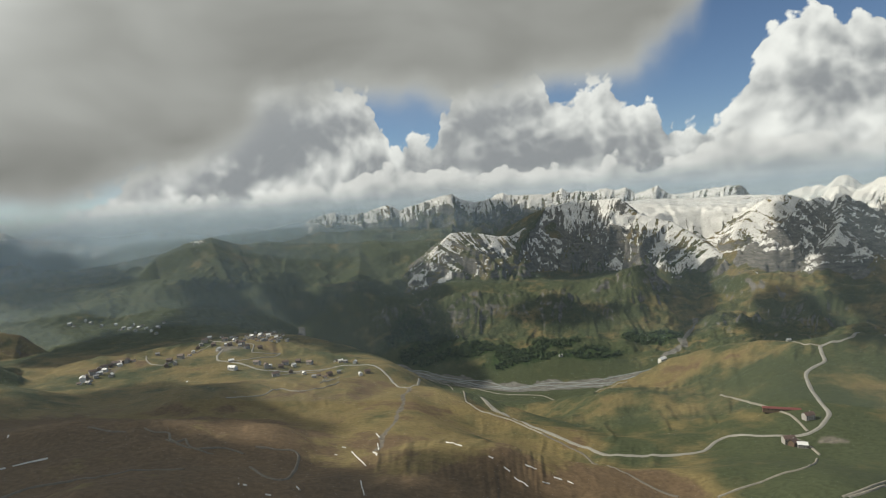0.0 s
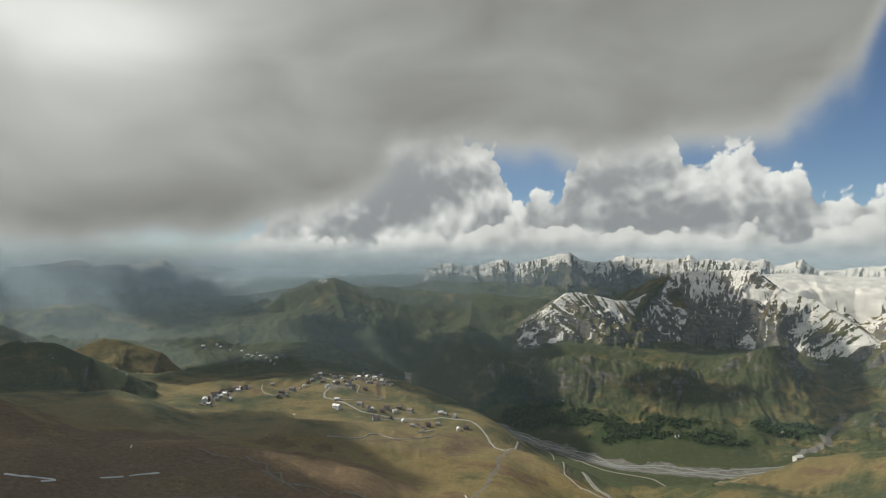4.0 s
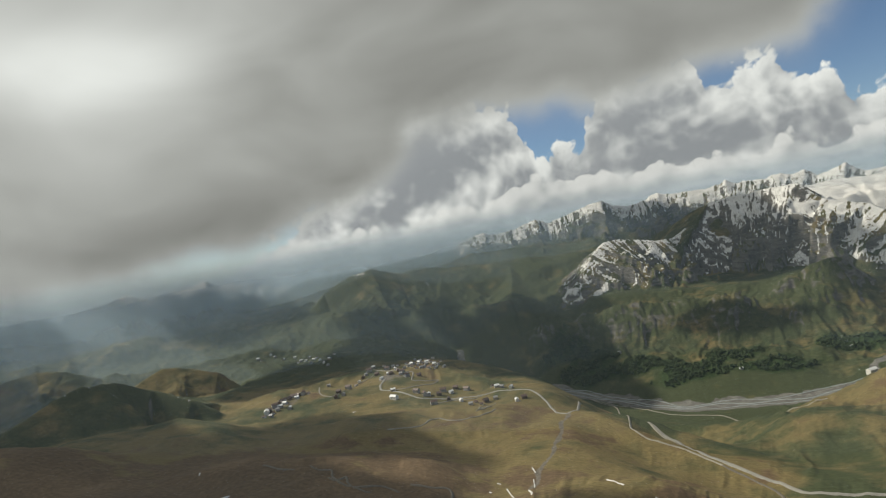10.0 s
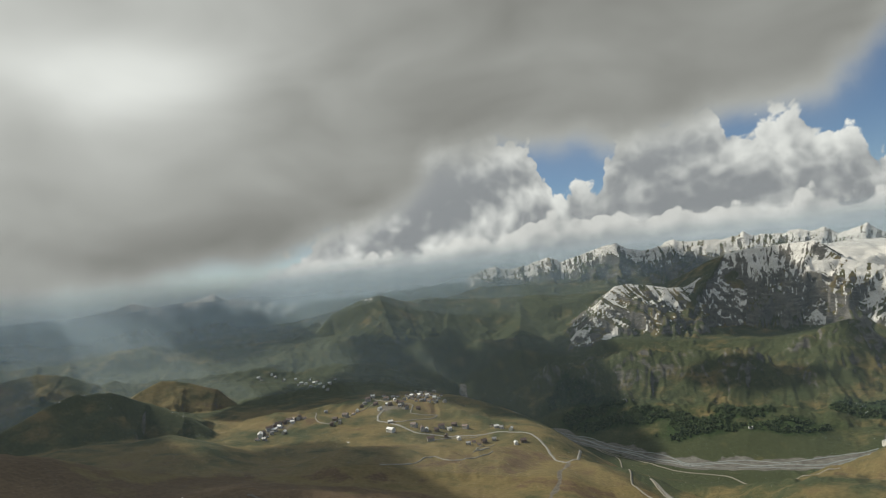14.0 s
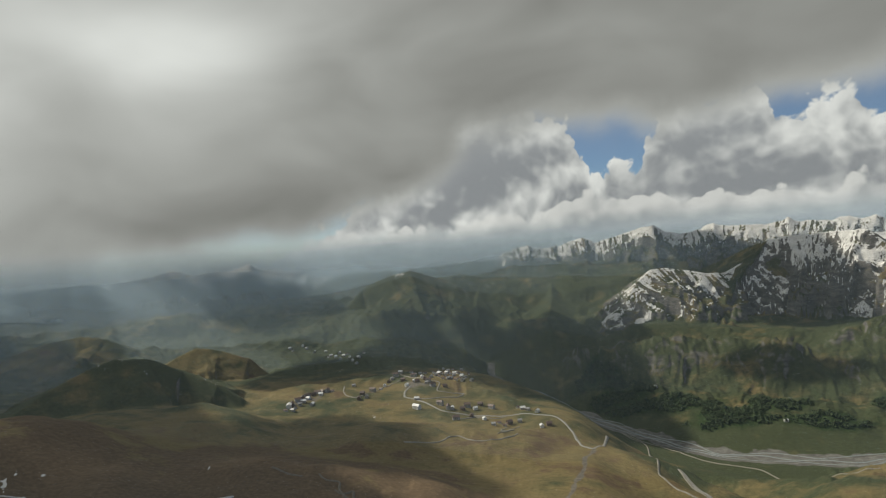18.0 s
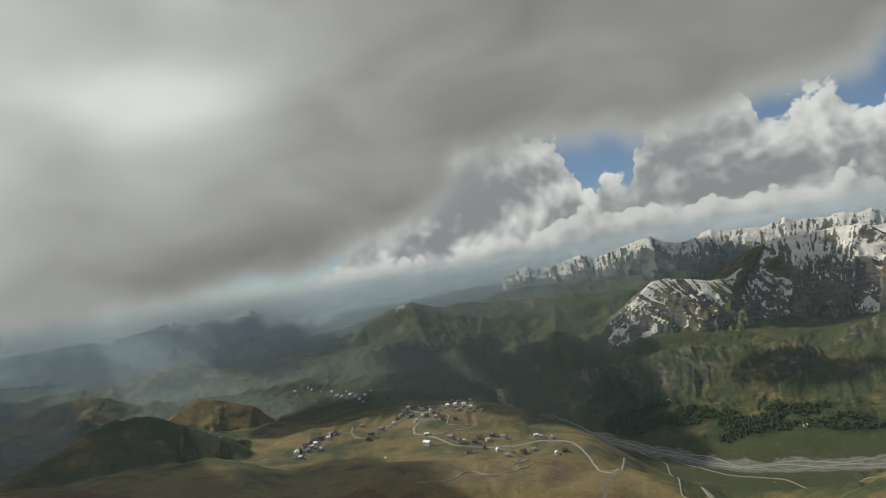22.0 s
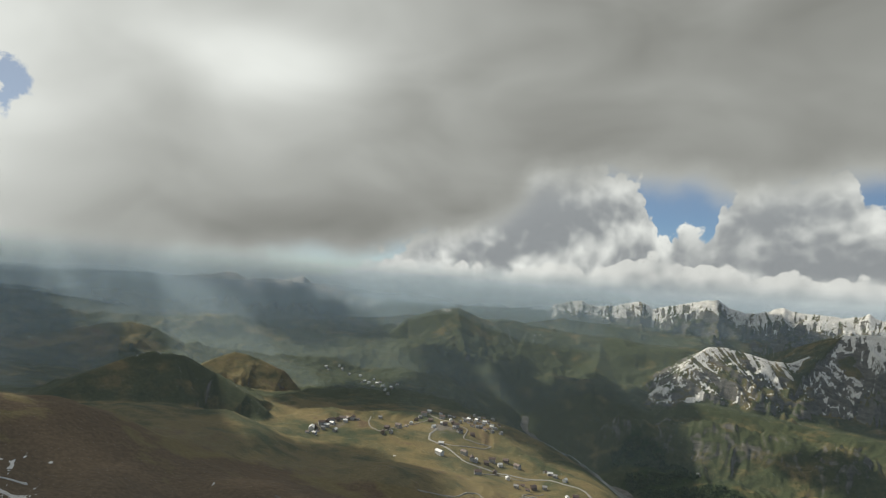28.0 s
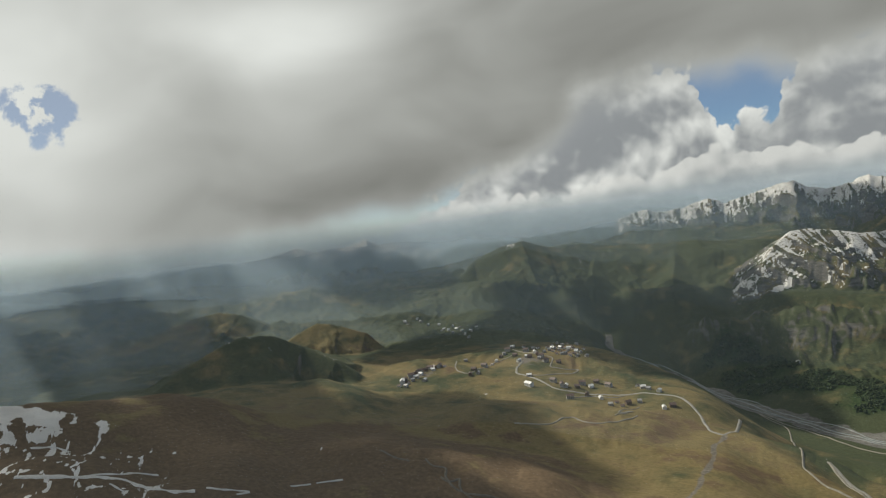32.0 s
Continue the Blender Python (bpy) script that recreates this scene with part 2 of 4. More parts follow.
crest("meadow", 2, 0, 0, 0.2, (280, 1000, 235), (465, 1020, 245), (560, 925, 275), (655, 980, 280), (755, 1200, 285), (850, 1310, 310), (990, 1320, 325))
crest("meadow2", 2, 0, 0, 0.1, (470, 675, 330), (375, 765, 295))
crest("hump", 6, 0, 0.05, 0.34, (350, 1355, 205), (425, 1335, 220), (555, 1265, 225), edge=16, foot=110)
crest("hump_foot", 5, 0, 0.05, 0.28, (265, 1295, 175), (375, 1160, 200), (480, 1100, 230))
crest("hump2", 8, 0, 0.25, 0.6, (505, 1540, 155), (680, 1615, 225), (770, 1540, 265), (850, 1415, 295), edge=26, foot=150)
crest("river", 1, 0, 0, 0.1, (745, 2015, 55), (540, 1945, 40), (190, 1950, 40), (-160, 2245, 40), (-640, 2725, 70), (-800, 2945, 95))
crest("river_near", 2, 0, 0, 0.15, (-5, 1900, 75), (175, 1810, 70), (345, 1765, 65), (460, 1790, 60))
crest("cliff_foot", 10, 0, 0.45, 0.3, (-240, 2540, 115), (135, 2475, 105), (485, 2400, 95), (710, 2345, 115))
crest("cliff_top", 14, 0, 0.65, 0.32, (-280, 2785, 230), (30, 2800, 260), (305, 2785, 265), (670, 2720, 225), (815, 2835, 310), (1005, 2880, 330), edge=36, foot=110)
crest("shelf_x", 5, 0, 0, 0.2, (40, 3100, 285), (435, 3120, 252), (760, 3055, 248), (900, 3020, 275))
crest("cirque", 4, 0, 0.15, 0.25, (300, 3300, 285), (480, 3320, 268), (705, 3325, 262), (900, 3330, 270))
crest("behind_peak", 12, 0.1, 0.3, 0.3, (200, 4245, 420), (710, 4290, 420), (1230, 4070, 420))
crest("gully", 14, 0.08, 0.4, 0.35, (1415, 3635, 420), (1400, 3315, 305), (1285, 2875, 170), (1125, 2565, 110), (710, 2085, 70))
crest("r_slope", 14, 0.16, 0.35, 0.55, (1555, 3135, 340), (1605, 2995, 320), (1525, 2700, 270), (1585, 2545, 260))
crest("r_cliff", 24, 0.05, 0.6, 0.3, (1130, 2340, 155), (1320, 2125, 160), (1455, 1910, 215), edge=36, foot=160)
crest("r_val", 14, 0.05, 0.3, 0.4, (1460, 2270, 235), (1670, 2250, 265))
crest("pyramid_foot", 14, 0.4, 0.6, 0.5, (1815, 2995, 365), (1985, 2820, 360), (2075, 2695, 310))
crest("far_base", 12, 0.0, 0.3, 0.3, (-935, 4350, 560), (-350, 4435, 540), (305, 4440, 520), (745, 4490, 520))
crest("far_valley", 10, 0, 0.1, 0.2, (-1300, 3995, 530), (-720, 4035, 485), (-130, 4050, 460))
crest("green_mid", 13, 0.02, 0.1, 0.2, (-1490, 3115, 420), (-1130, 3205, 350), (-735, 3270, 310), (-430, 3170, 300))
crest("green_foot", 9, 0, 0.1, 0.2, (-1305, 2700, 310), (-995, 2780, 230), (-730, 2910, 170))
crest("valley_vil", 8, 0, 0.0, 0.1, (-1585, 2185, 325), (-1390, 2370, 290), (-1185, 2595, 280))
crest("valley_low", 10, 0, 0.1, 0.2, (-1290, 2180, 280), (-1130, 2330, 315), (-895, 2385, 275), (-760, 2490, 200))
crest("far_left_foot", 14, 0.1, 0.2, 0.3, (-3150, 3005, 490), (-2745, 3265, 440), (-2300, 3610, 460))
crest("far_left2", 10, 0.0, 0.1, 0.2, (-4630, 1235, 670), (-4435, 1860, 655), (-4160, 2450, 655), (-3740, 3085, 665))
crest("far_mid", 9, 0.05, 0.1, 0.3, (-2340, 4175, 580), (-1555, 4650, 590), (-1120, 4725, 600), edge=20, foot=200)
crest("haze_ridge", 22, 0, 0.1, 0.3, (-2760, 2390, 450), (-2615, 2700, 475), (-2365, 2935, 420), (-2025, 3195, 405), (-1890, 3395, 465), edge=45, foot=320)
crest("haze_valley", 12, 0, 0, 0.15, (-2410, 2330, 380), (-2155, 2590, 335), (-1820, 2665, 335))
crest("hill_l_front", 14, 0, 0.1, 0.3, (-2055, 1495, 345), (-1970, 1775, 350))
crest("left_haze", 14, 0, 0.1, 0.3, (-3950, 1075, 590), (-3785, 1605, 560), (-3710, 2025, 565), (-3470, 2430, 525), edge=30, foot=320)
crest("left_haze2", 22, 0, 0.1, 0.3, (-3175, 885, 495), (-3010, 1395, 465), (-3050, 1770, 450), edge=45, foot=300)
crest("dark_front", 6, 0, 0.1, 0.5, (-1095, 945, 440), (-1005, 1130, 405))
crest("dark_behind", 6, 0, 0.1, 0.3, (-1730, 1345, 355), (-1740, 1585, 370))
crest("tan_front", 6, 0, 0.1, 0.5, (-1245, 1455, 360), (-1175, 1585, 320))
crest("near_l_rim", 3, 0, 0.1, 1.35, (-935, 350, 610), (-945, 500, 570), (-935, 590, 550), (-935, 675, 525), (-945, 720, 505), edge=8, foot=60)
crest("rim_behind", 3, 0, 0.1, 0.6, (-1275, 435, 500), (-1220, 610, 480), (-1225, 725, 445), (-1180, 815, 430))
crest("snow_slope", 4, 0, 0.15, 1.55, (-755, 430, 545), (-725, 505, 500), (-675, 585, 455))
crest("left_val", 10, 0, 0.0, 0.2, (-2200, 655, 430), (-2075, 1035, 385), (-1730, 1060, 400))
crest("behind", 6, 0, 0.1, 0.8, (-600, -300, 520), (0, -500, 480), (600, -200, 400), (900, 300, 330))
crest("behind_far", 30, 0.1, 0.2, 0.5, (-4000, 0, 600), (-3500, -2500, 600), (0, -4500, 650), (3500, -2500, 620), (4300, 1500, 600))

# ---- mountain ridges: aretes with ribbed flanks ----
RIDGE = []


def ridge(slope, rib, jag, snow, fade, rock, dry, *points, foot=520.0, size=150.0):
    """A ridge line in metres. slope: how steeply its flanks fall; rib: how deep the ribs cut; jag: teeth of the crest in metres; snow on the crest, gone after a drop of fade metres; bare rock; dry grass; foot: how far the flanks reach; size: of the ribs."""
    RIDGE.append((slope, rib, jag, snow, fade, rock, dry, points, foot, size))


# the horned peak: its domed shoulder, the arete over the bowl, the spurs
ridge(0.62, 0.22, 5, 0.41, 200, 0.55, 0.45, (-80, 3230, 385), (-30, 3330, 460), (55, 3430, 525), (145, 3490, 520), (300, 3540, 485), (435, 3595, 470))
ridge(0.74, 0.26, 4, 0.50, 420, 0.95, 0.45, (435, 3595, 470), (590, 3695, 540), (695, 3790, 635), (920, 3750, 650), (1125, 3635, 655))
ridge(0.55, 0.20, 4, 0.38, 130, 0.35, 0.5, (145, 3490, 520), (200, 3325, 412), (240, 3190, 320))
ridge(0.50, 0.10, 2, 0.0, 100, 0.2, 0.35, (285, 4010, 445), (485, 3935, 530), (585, 3860, 585), (695, 3790, 630))
ridge(0.85, 0.30, 5, 0.40, 120, 0.7, 0.45, (1125, 3635, 650), (1095, 3475, 510), (1040, 3345, 400), (950, 3215, 310))
ridge(0.80, 0.30, 5, 0.16, 160, 0.7, 0.4, (1040, 3345, 400), (1085, 3205, 350), (1070, 3055, 265), (1000, 2900, 200))
ridge(0.58, 0.26, 5, 0.50, 320, 0.5, 0.5, (1125, 3635, 652), (1200, 3525, 555), (1275, 3350, 435), (1310, 3165, 285), (1290, 2995, 175))
ridge(0.45, 0.26, 6, 0.48, 260, 0.5, 0.5, (1200, 3525, 552), (1360, 3425, 495), (1445, 3255, 400), (1495, 3100, 315), foot=330)
# the snowfield behind it, humps and the dark pyramid
ridge(0.24, 0.12, 4, 0.86, 260, 0.3, 0.5, (1160, 3935, 620), (1450, 3995, 630), (1735, 3935, 610), (1985, 3815, 615), (2205, 3630, 595), foot=380)
ridge(0.50, 0.22, 5, 0.52, 190, 0.5, 0.55, (1620, 3180, 430), (1720, 3255, 495), (1865, 3310, 590), (1965, 3310, 615), (2030, 3235, 580))
ridge(0.80, 0.34, 6, 0.40, 320, 1.0, 0.5, (1720, 2910, 475), (1845, 2950, 560), (1945, 2960, 595), (1985, 2930, 565), (2025, 2880, 602), (2060, 2805, 520), (2090, 2710, 440), (2130, 2585, 365))
ridge(0.80, 0.34, 5, 0.38, 280, 1.0, 0.5, (2025, 2880, 600), (1925, 2775, 500), (1840, 2690, 420))
ridge(0.60, 0.30, 12, 0.95, 240, 0.5, 0.5, (2390, 3930, 610), (2475, 3820, 650), (2510, 3760, 630), (2550, 3705, 680), (2590, 3655, 690), (2625, 3595, 630), (2655, 3530, 650), (2690, 3480, 675), (2765, 3360, 695))
# the far white ranges
ridge(0.62, 0.30, 9, 0.52, 160, 0.6, 0.4, (-1040, 4585, 650), (-950, 4615, 675), (-855, 4645, 700), (-745, 4660, 665), (-610, 4680, 680), (-410, 4715, 725), (-335, 4720, 680), (-145, 4740, 720), (-5, 4750, 760), (105, 4750, 780), (170, 4750, 725), (295, 4735, 695), size=190)
ridge(0.62, 0.30, 9, 0.54, 180, 0.6, 0.4, (295, 4735, 695), (430, 4735, 720), (520, 4735, 765), (600, 4725, 730), (765, 4690, 720), (885, 4670, 720), (985, 4650, 755), (1060, 4625, 720), (1225, 4570, 715), (1315, 4545, 730), (1365, 4520, 705), size=190)
ridge(0.62, 0.30, 9, 0.58, 230, 0.6, 0.4, (1365, 4520, 705), (1450, 4495, 725), (1510, 4455, 670), (1590, 4415, 695), (1660, 4390, 725), (1715, 4355, 660), (1820, 4295, 645), (1930, 4225, 665), (2120, 4090, 685), size=190)
ridge(0.50, 0.30, 8, 1.0, 110, 0.3, 0.3, (-3535, 3180, 665), (-3405, 3350, 690), (-3310, 3480, 725), (-3205, 3580, 675), (-3100, 3675, 685), (-3000, 3760, 690), (-2895, 3845, 725), (-2830, 3900, 670), (-2685, 3990, 650), (-2465, 4100, 585), (-2215, 4225, 560))
# green and brown hills
ridge(0.42, 0.09, 2, 0.10, 60, 0.15, 0.22, (-1675, 3355, 515), (-1535, 3455, 580), (-1410, 3530, 600), (-1270, 3605, 545), (-1000, 3720, 480), (-680, 3840, 470), (-410, 3880, 470), (-245, 3875, 445), (-95, 3800, 410))
ridge(0.40, 0.14, 2, 0, 60, 0.1, 0.15, (-1410, 3530, 600), (-1330, 3300, 470), (-1280, 3080, 380))
ridge(0.40, 0.14, 2, 0, 60, 0.1, 0.15, (-1000, 3720, 480), (-960, 3450, 395), (-880, 3200, 330))
ridge(0.40, 0.14, 2, 0, 60, 0.1, 0.15, (-560, 3860, 470), (-520, 3560, 385), (-500, 3330, 330))
ridge(0.36, 0.22, 3, 0, 60, 0.1, 0.45, (-2560, 1250, 370), (-2455, 1610, 415), (-2425, 1730, 440), (-2395, 1860, 462), (-2360, 1950, 470), (-2280, 2010, 445), (-2160, 2060, 385))
ridge(0.45, 0.18, 2, 0, 60, 0.1, 0.6, (-1620, 1645, 380), (-1610, 1730, 410), (-1580, 1800, 435), (-1520, 1855, 410), (-1420, 1900, 370))
ridge(0.42, 0.12, 1, 0, 60, 0.1, 0.25, (-1290, 920, 435), (-1320, 1040, 470), (-1335, 1160, 495), (-1330, 1235, 505), (-1300, 1310, 490), (-1245, 1385, 440), (-1135, 1410, 390))


def lattice(ix, iy, seed):
    h = (ix * 374761393 + iy * 668265263 + seed * 1442695041) & 0x7FFFFFFF
    h = ((h ^ (h >> 13)) * 1274126177) & 0x7FFFFFFF
    return ((h ^ (h >> 16)) & 0xFFFF) / 65535.0 * 2 * np.pi


def perlin(x, y, seed=0):
    ix, iy = np.floor(x).astype(np.int64), np.floor(y).astype(np.int64)
    fx, fy = x - ix, y - iy
    u, v = fx * fx * fx * (fx * (fx * 6 - 15) + 10), fy * fy * fy * (fy * (fy * 6 - 15) + 10)

    def corner(a, b):
        t = lattice(ix + a, iy + b, seed)
        return np.cos(t) * (fx - a) + np.sin(t) * (fy - b)

    low = corner(0, 0) * (1 - u) + corner(1, 0) * u
    high = corner(0, 1) * (1 - u) + corner(1, 1) * u
    return (low * (1 - v) + high * v) * 1.5


def fbm(x, y, octaves, seed=0, gain=0.5):
    total, amp = 0.0, 1.0
    for k in range(octaves):
        total, amp, x, y = total + amp * perlin(x, y, seed + k), amp * gain, x * 2.03 + 17.1, y * 2.03 - 9.7
    return total


def ridged(x, y, octaves, seed=0, gain=0.5):
    total, amp = 0.0, 1.0
    for k in range(octaves):
        total, amp, x, y = total + amp * (1 - 2 * np.abs(perlin(x, y, seed + k))), amp * gain, x * 2.07 + 5.3, y * 2.07 + 3.1
    return total - 0.9


CREST_TABLE = np.array(CREST)


def lay(x, y):
    """Height and cover, from the crest lines."""
    out = np.empty((5, x.size))
    px, py, ln = CREST_TABLE[:, 0], CREST_TABLE[:, 1], CREST_TABLE[:, 7]
    for s in range(0, x.size, 4000):
        dx, dy = x[s:s + 4000, None] - px, y[s:s + 4000, None] - py
        w = ln / (dx * dx + dy * dy + 900.0) ** 1.6
        w /= w.sum(1)[:, None]
        out[:, s:s + 4000] = (w @ CREST_TABLE[:, 2:7]).T
    return out


FINE = np.radians(np.linspace(-82, 49, 1180, endpoint=False))
COARSE = np.radians(np.linspace(49, 278, 90, endpoint=False))
BEARING = np.concatenate([FINE, COARSE])
REACH = np.concatenate([np.geomspace(160.0, 2000.0, 290, endpoint=False), np.geomspace(2000.0, 4940.0, 311)])
SKIP_A, SKIP_R = 5, 4
coarse_a = np.concatenate([BEARING[::SKIP_A], [BEARING[0] + 2 * np.pi]])
coarse_r = REACH[::SKIP_R] if (len(REACH) - 1) % SKIP_R == 0 else np.concatenate([REACH[::SKIP_R], [REACH[-1]]])
ga, gr = np.meshgrid(coarse_a, coarse_r, indexing="ij")
table = lay((np.sin(ga) * gr).ravel(), (np.cos(ga) * gr).ravel()).reshape(5, len(coarse_a), len(coarse_r))


def smooth_cover(x, y):
    """The same, quickly, from the table."""
    a = np.mod(np.arctan2(x, y) - BEARING[0], 2 * np.pi) + BEARING[0]
    r = np.clip(np.hypot(x, y), REACH[0], REACH[-1])
    fa = np.interp(a, coarse_a, np.arange(len(coarse_a)))
    fr = np.interp(np.log(r), np.log(coarse_r), np.arange(len(coarse_r)))
    ia, ir = np.minimum(fa.astype(int), len(coarse_a) - 2), np.minimum(fr.astype(int), len(coarse_r) - 2)
    ua, ur = fa - ia, fr - ir
    return (table[:, ia, ir] * (1 - ua) * (1 - ur) + table[:, ia + 1, ir] * ua * (1 - ur) + table[:, ia, ir + 1] * (1 - ua) * ur + table[:, ia + 1, ir + 1] * ua * ur)


def segment_distance(x, y, line):
    """Distance to a line of places, and how far along it (0 to 1)."""
    best, along = np.full(x.shape, 1e9), np.zeros(x.shape)
    n = len(line) - 1
    for k, ((x0, y0), (x1, y1)) in enumerate(zip(line, line[1:])):
        dx, dy = x1 - x0, y1 - y0
        f = np.clip(((x - x0) * dx + (y - y0) * dy) / (dx * dx + dy * dy), 0, 1)
        d = np.hypot(x - x0 - f * dx, y - y0 - f * dy)
        along = np.where(d < best, (k + f) / n, along)
        best = np.minimum(best, d)
    return best, along


def gullies(x, y, size, seed):
    """Spurs and runnels that lead down towards the valley."""
    across = np.arctan2(x, y) * 3300 + 90 * fbm(x / 420, y / 420, 3, 70 + seed)
    along = np.hypot(x, y)
    return ridged(across / size, along / (size * 4.5), 3, 40 + seed, 0.45)


def runnels(x, y):
    across = np.arctan2(x, y) * 3300 + 34 * fbm(x / 130, y / 130, 3, 170)
    return ridged(across / 46, np.hypot(x, y) / 300, 3, 140, 0.6)


def ground_all(x, y):
    base, rough, snow, rock, dry = smooth_cover(x, y)
    wx, wy = x + 70 * fbm(x / 400, y / 400, 3, 11), y + 70 * fbm(x / 400, y / 400, 3, 23)
    big = ridged(wx / 430, wy / 430, 6, 3, 0.43)
    small = fbm(x / 150, y / 150, 6, 31, 0.48)
    far = np.clip((np.hypot(x, y) - 1950) / 600, 0, 1)
    gul, fine = gullies(x, y, 260, 0), gullies(x, y, 85, 9)
    stand = np.zeros_like(x)
    for line, edge, foot in SHARP:
        lx, ly = [p[0] for p in line], [p[1] for p in line]
        near = (x > min(lx) - 1.6 * foot) & (x < max(lx) + 1.6 * foot) & (y > min(ly) - 1.6 * foot) & (y < max(ly) + 1.6 * foot)
        if near.any():
            d = segment_distance(x[near], y[near], line)[0] * (1 + 0.32 * gul[near] + 0.22 * fine[near])
            stand[near] = np.maximum(stand[near], edge * np.clip(1 - d / foot, 0, 1) ** 1.15)
    calm = 1 - 0.55 * np.clip((np.hypot(x, y) - 3500) / 900, 0, 1)
    big = calm * big + (1 - calm) * ridged(wx / 520, wy / 520, 3, 3, 0.4)
    z = base + stand + rough * ((0.35 + 1.25 * far) * big + (0.9 - 0.3 * far) * small + far * (0.85 * gul + 0.35 * fine)) + fine * 12 * np.clip(rock - 0.2, 0, 1)
    run = runnels(x, y)
    z = z + far * run * (2.0 + 7.0 * np.clip(rock - 0.1, 0, 1))
    near = 1 - far
    z = z + near * 2.6 * np.clip(rough / 5, 0, 1.3) * ridged(wx / 105 + 0.3 * small, wy / 140, 4, 61, 0.5)
    snow, rock, dry = snow.copy(), rock.copy(), dry.copy()
    for slope, rib, jag, cap, fade, stone, straw, points, foot, size in RIDGE:
        lx, ly, lz = np.array(points, float).T
        wide = foot + 300
        part_of = np.nonzero((x > lx.min() - wide) & (x < lx.max() + wide) & (y > ly.min() - wide) & (y < ly.max() + wide))[0]
        if not len(part_of):
            continue
        px, py = x[part_of], y[part_of]
        d, along = segment_distance(px, py, list(zip(lx, ly)))
        far_on = np.concatenate([[0], np.cumsum(np.hypot(np.diff(lx), np.diff(ly)))])
        k = along * (len(lx) - 1)
        crown, s = np.interp(k, np.arange(len(lx)), lz), np.interp(k, np.arange(len(lx)), far_on)
        down = s + 7 * small[part_of]
        s = s + 34 * small[part_of] + 0.5 * np.where((along > 0) & (along < 1), 0, np.degrees(np.arctan2(px - lx[0], py - ly[0])) * d / 57)
        ribs = np.clip(ridged(s / size + lx[0], d / (0.9 * size), 5, 301, 0.55) + 0.15 * small[part_of], -0.9, 0.9)
        steep = np.where((along > 0) & (along < 1), slope, max(slope, 0.95))
        high = crown + jag * ridged(s / 100, lx[0] + d / 900, 4, 311, 0.5) - steep * d * (1 - rib * ribs) - 1.3 * np.clip(d - foot, 0, None) + 7 * np.clip(d / 60, 0.25, 1) * small[part_of]
        gain = high - z[part_of]
        won = np.clip(gain / 14 + 0.5, 0, 1)
        z[part_of] = np.where(gain > -7, np.where(gain < 7, z[part_of] + (gain + 7) ** 2 / 28, high), z[part_of])
        snow[part_of] += won * (cap * np.clip(1.35 - slope * d / fade, 0, 1) - snow[part_of])
        rock[part_of] += won * (stone * np.clip(1.5 - slope * d / (fade + 120), 0, 1) - rock[part_of])
        dry[part_of] += won * (straw - dry[part_of])
        lines = ridged(down / 34, d / 330, 4, 331, 0.7)
        run[part_of] += won * (1.1 * lines - run[part_of])
    return z, rough, snow, rock, dry, 0.55 * gul + 0.75 * fine, run, small


def ground_z(x, y):
    return ground_all(np.atleast_1d(np.asarray(x, float)), np.atleast_1d(np.asarray(y, float)))[0]


def sheet(name, xs, ys, zs, faces, attributes, material):
    me = bpy.data.meshes.new(name)
    n, m = len(xs), len(faces)
    me.vertices.add(n)
    me.vertices.foreach_set("co", np.stack([xs, ys, zs], 1).astype(np.float32).ravel())
    me.loops.add(m * 4)
    me.loops.foreach_set("vertex_index", faces.astype(np.int32).ravel())
    me.polygons.add(m)
    me.polygons.foreach_set("loop_start", np.arange(0, m * 4, 4, dtype=np.int32))
    me.polygons.foreach_set("loop_total", np.full(m, 4, dtype=np.int32))
    me.polygons.foreach_set("use_smooth", np.ones(m, dtype=bool))
    me.update(calc_edges=True)
    for key, values in attributes.items():
        me.attributes.new(key, "FLOAT", "POINT").data.foreach_set("value", values.astype(np.float32))
    me.materials.append(material)
    return new(name, me)


RIVER = [(1090, 2480), (745, 2015), (540, 1945), (190, 1950), (-160, 2245), (-640, 2725), (-800, 2945)]
WOODS = [(250, 2200, 130, 75), (120, 2330, 120, 70), (520, 2180, 120, 45), (-80, 2420, 120, 120), (820, 2330, 110, 60), (420, 2300, 90, 60), (-190, 2560, 90, 110)]   # x, y, half lengths
aa, rr = np.meshgrid(BEARING, REACH, indexing="ij")
gx, gy = (np.sin(aa) * rr).ravel(), (np.cos(aa) * rr).ravel()
gz, g_rough, g_snow, g_rock, g_dry, g_gul, g_run, g_small = ground_all(gx, gy)
bed, down = segment_distance(gx + 25 * g_small, gy, RIVER)
wide = np.interp(down, [0.0, 0.2, 0.3, 0.5, 0.62, 0.75, 1.0], [10.0, 18.0, 56.0, 62.0, 40.0, 20.0, 14.0])
gravel = np.clip(1.5 - bed / wide + 0.5 * fbm(gx / 60, gy / 110, 4, 91), 0, 1)
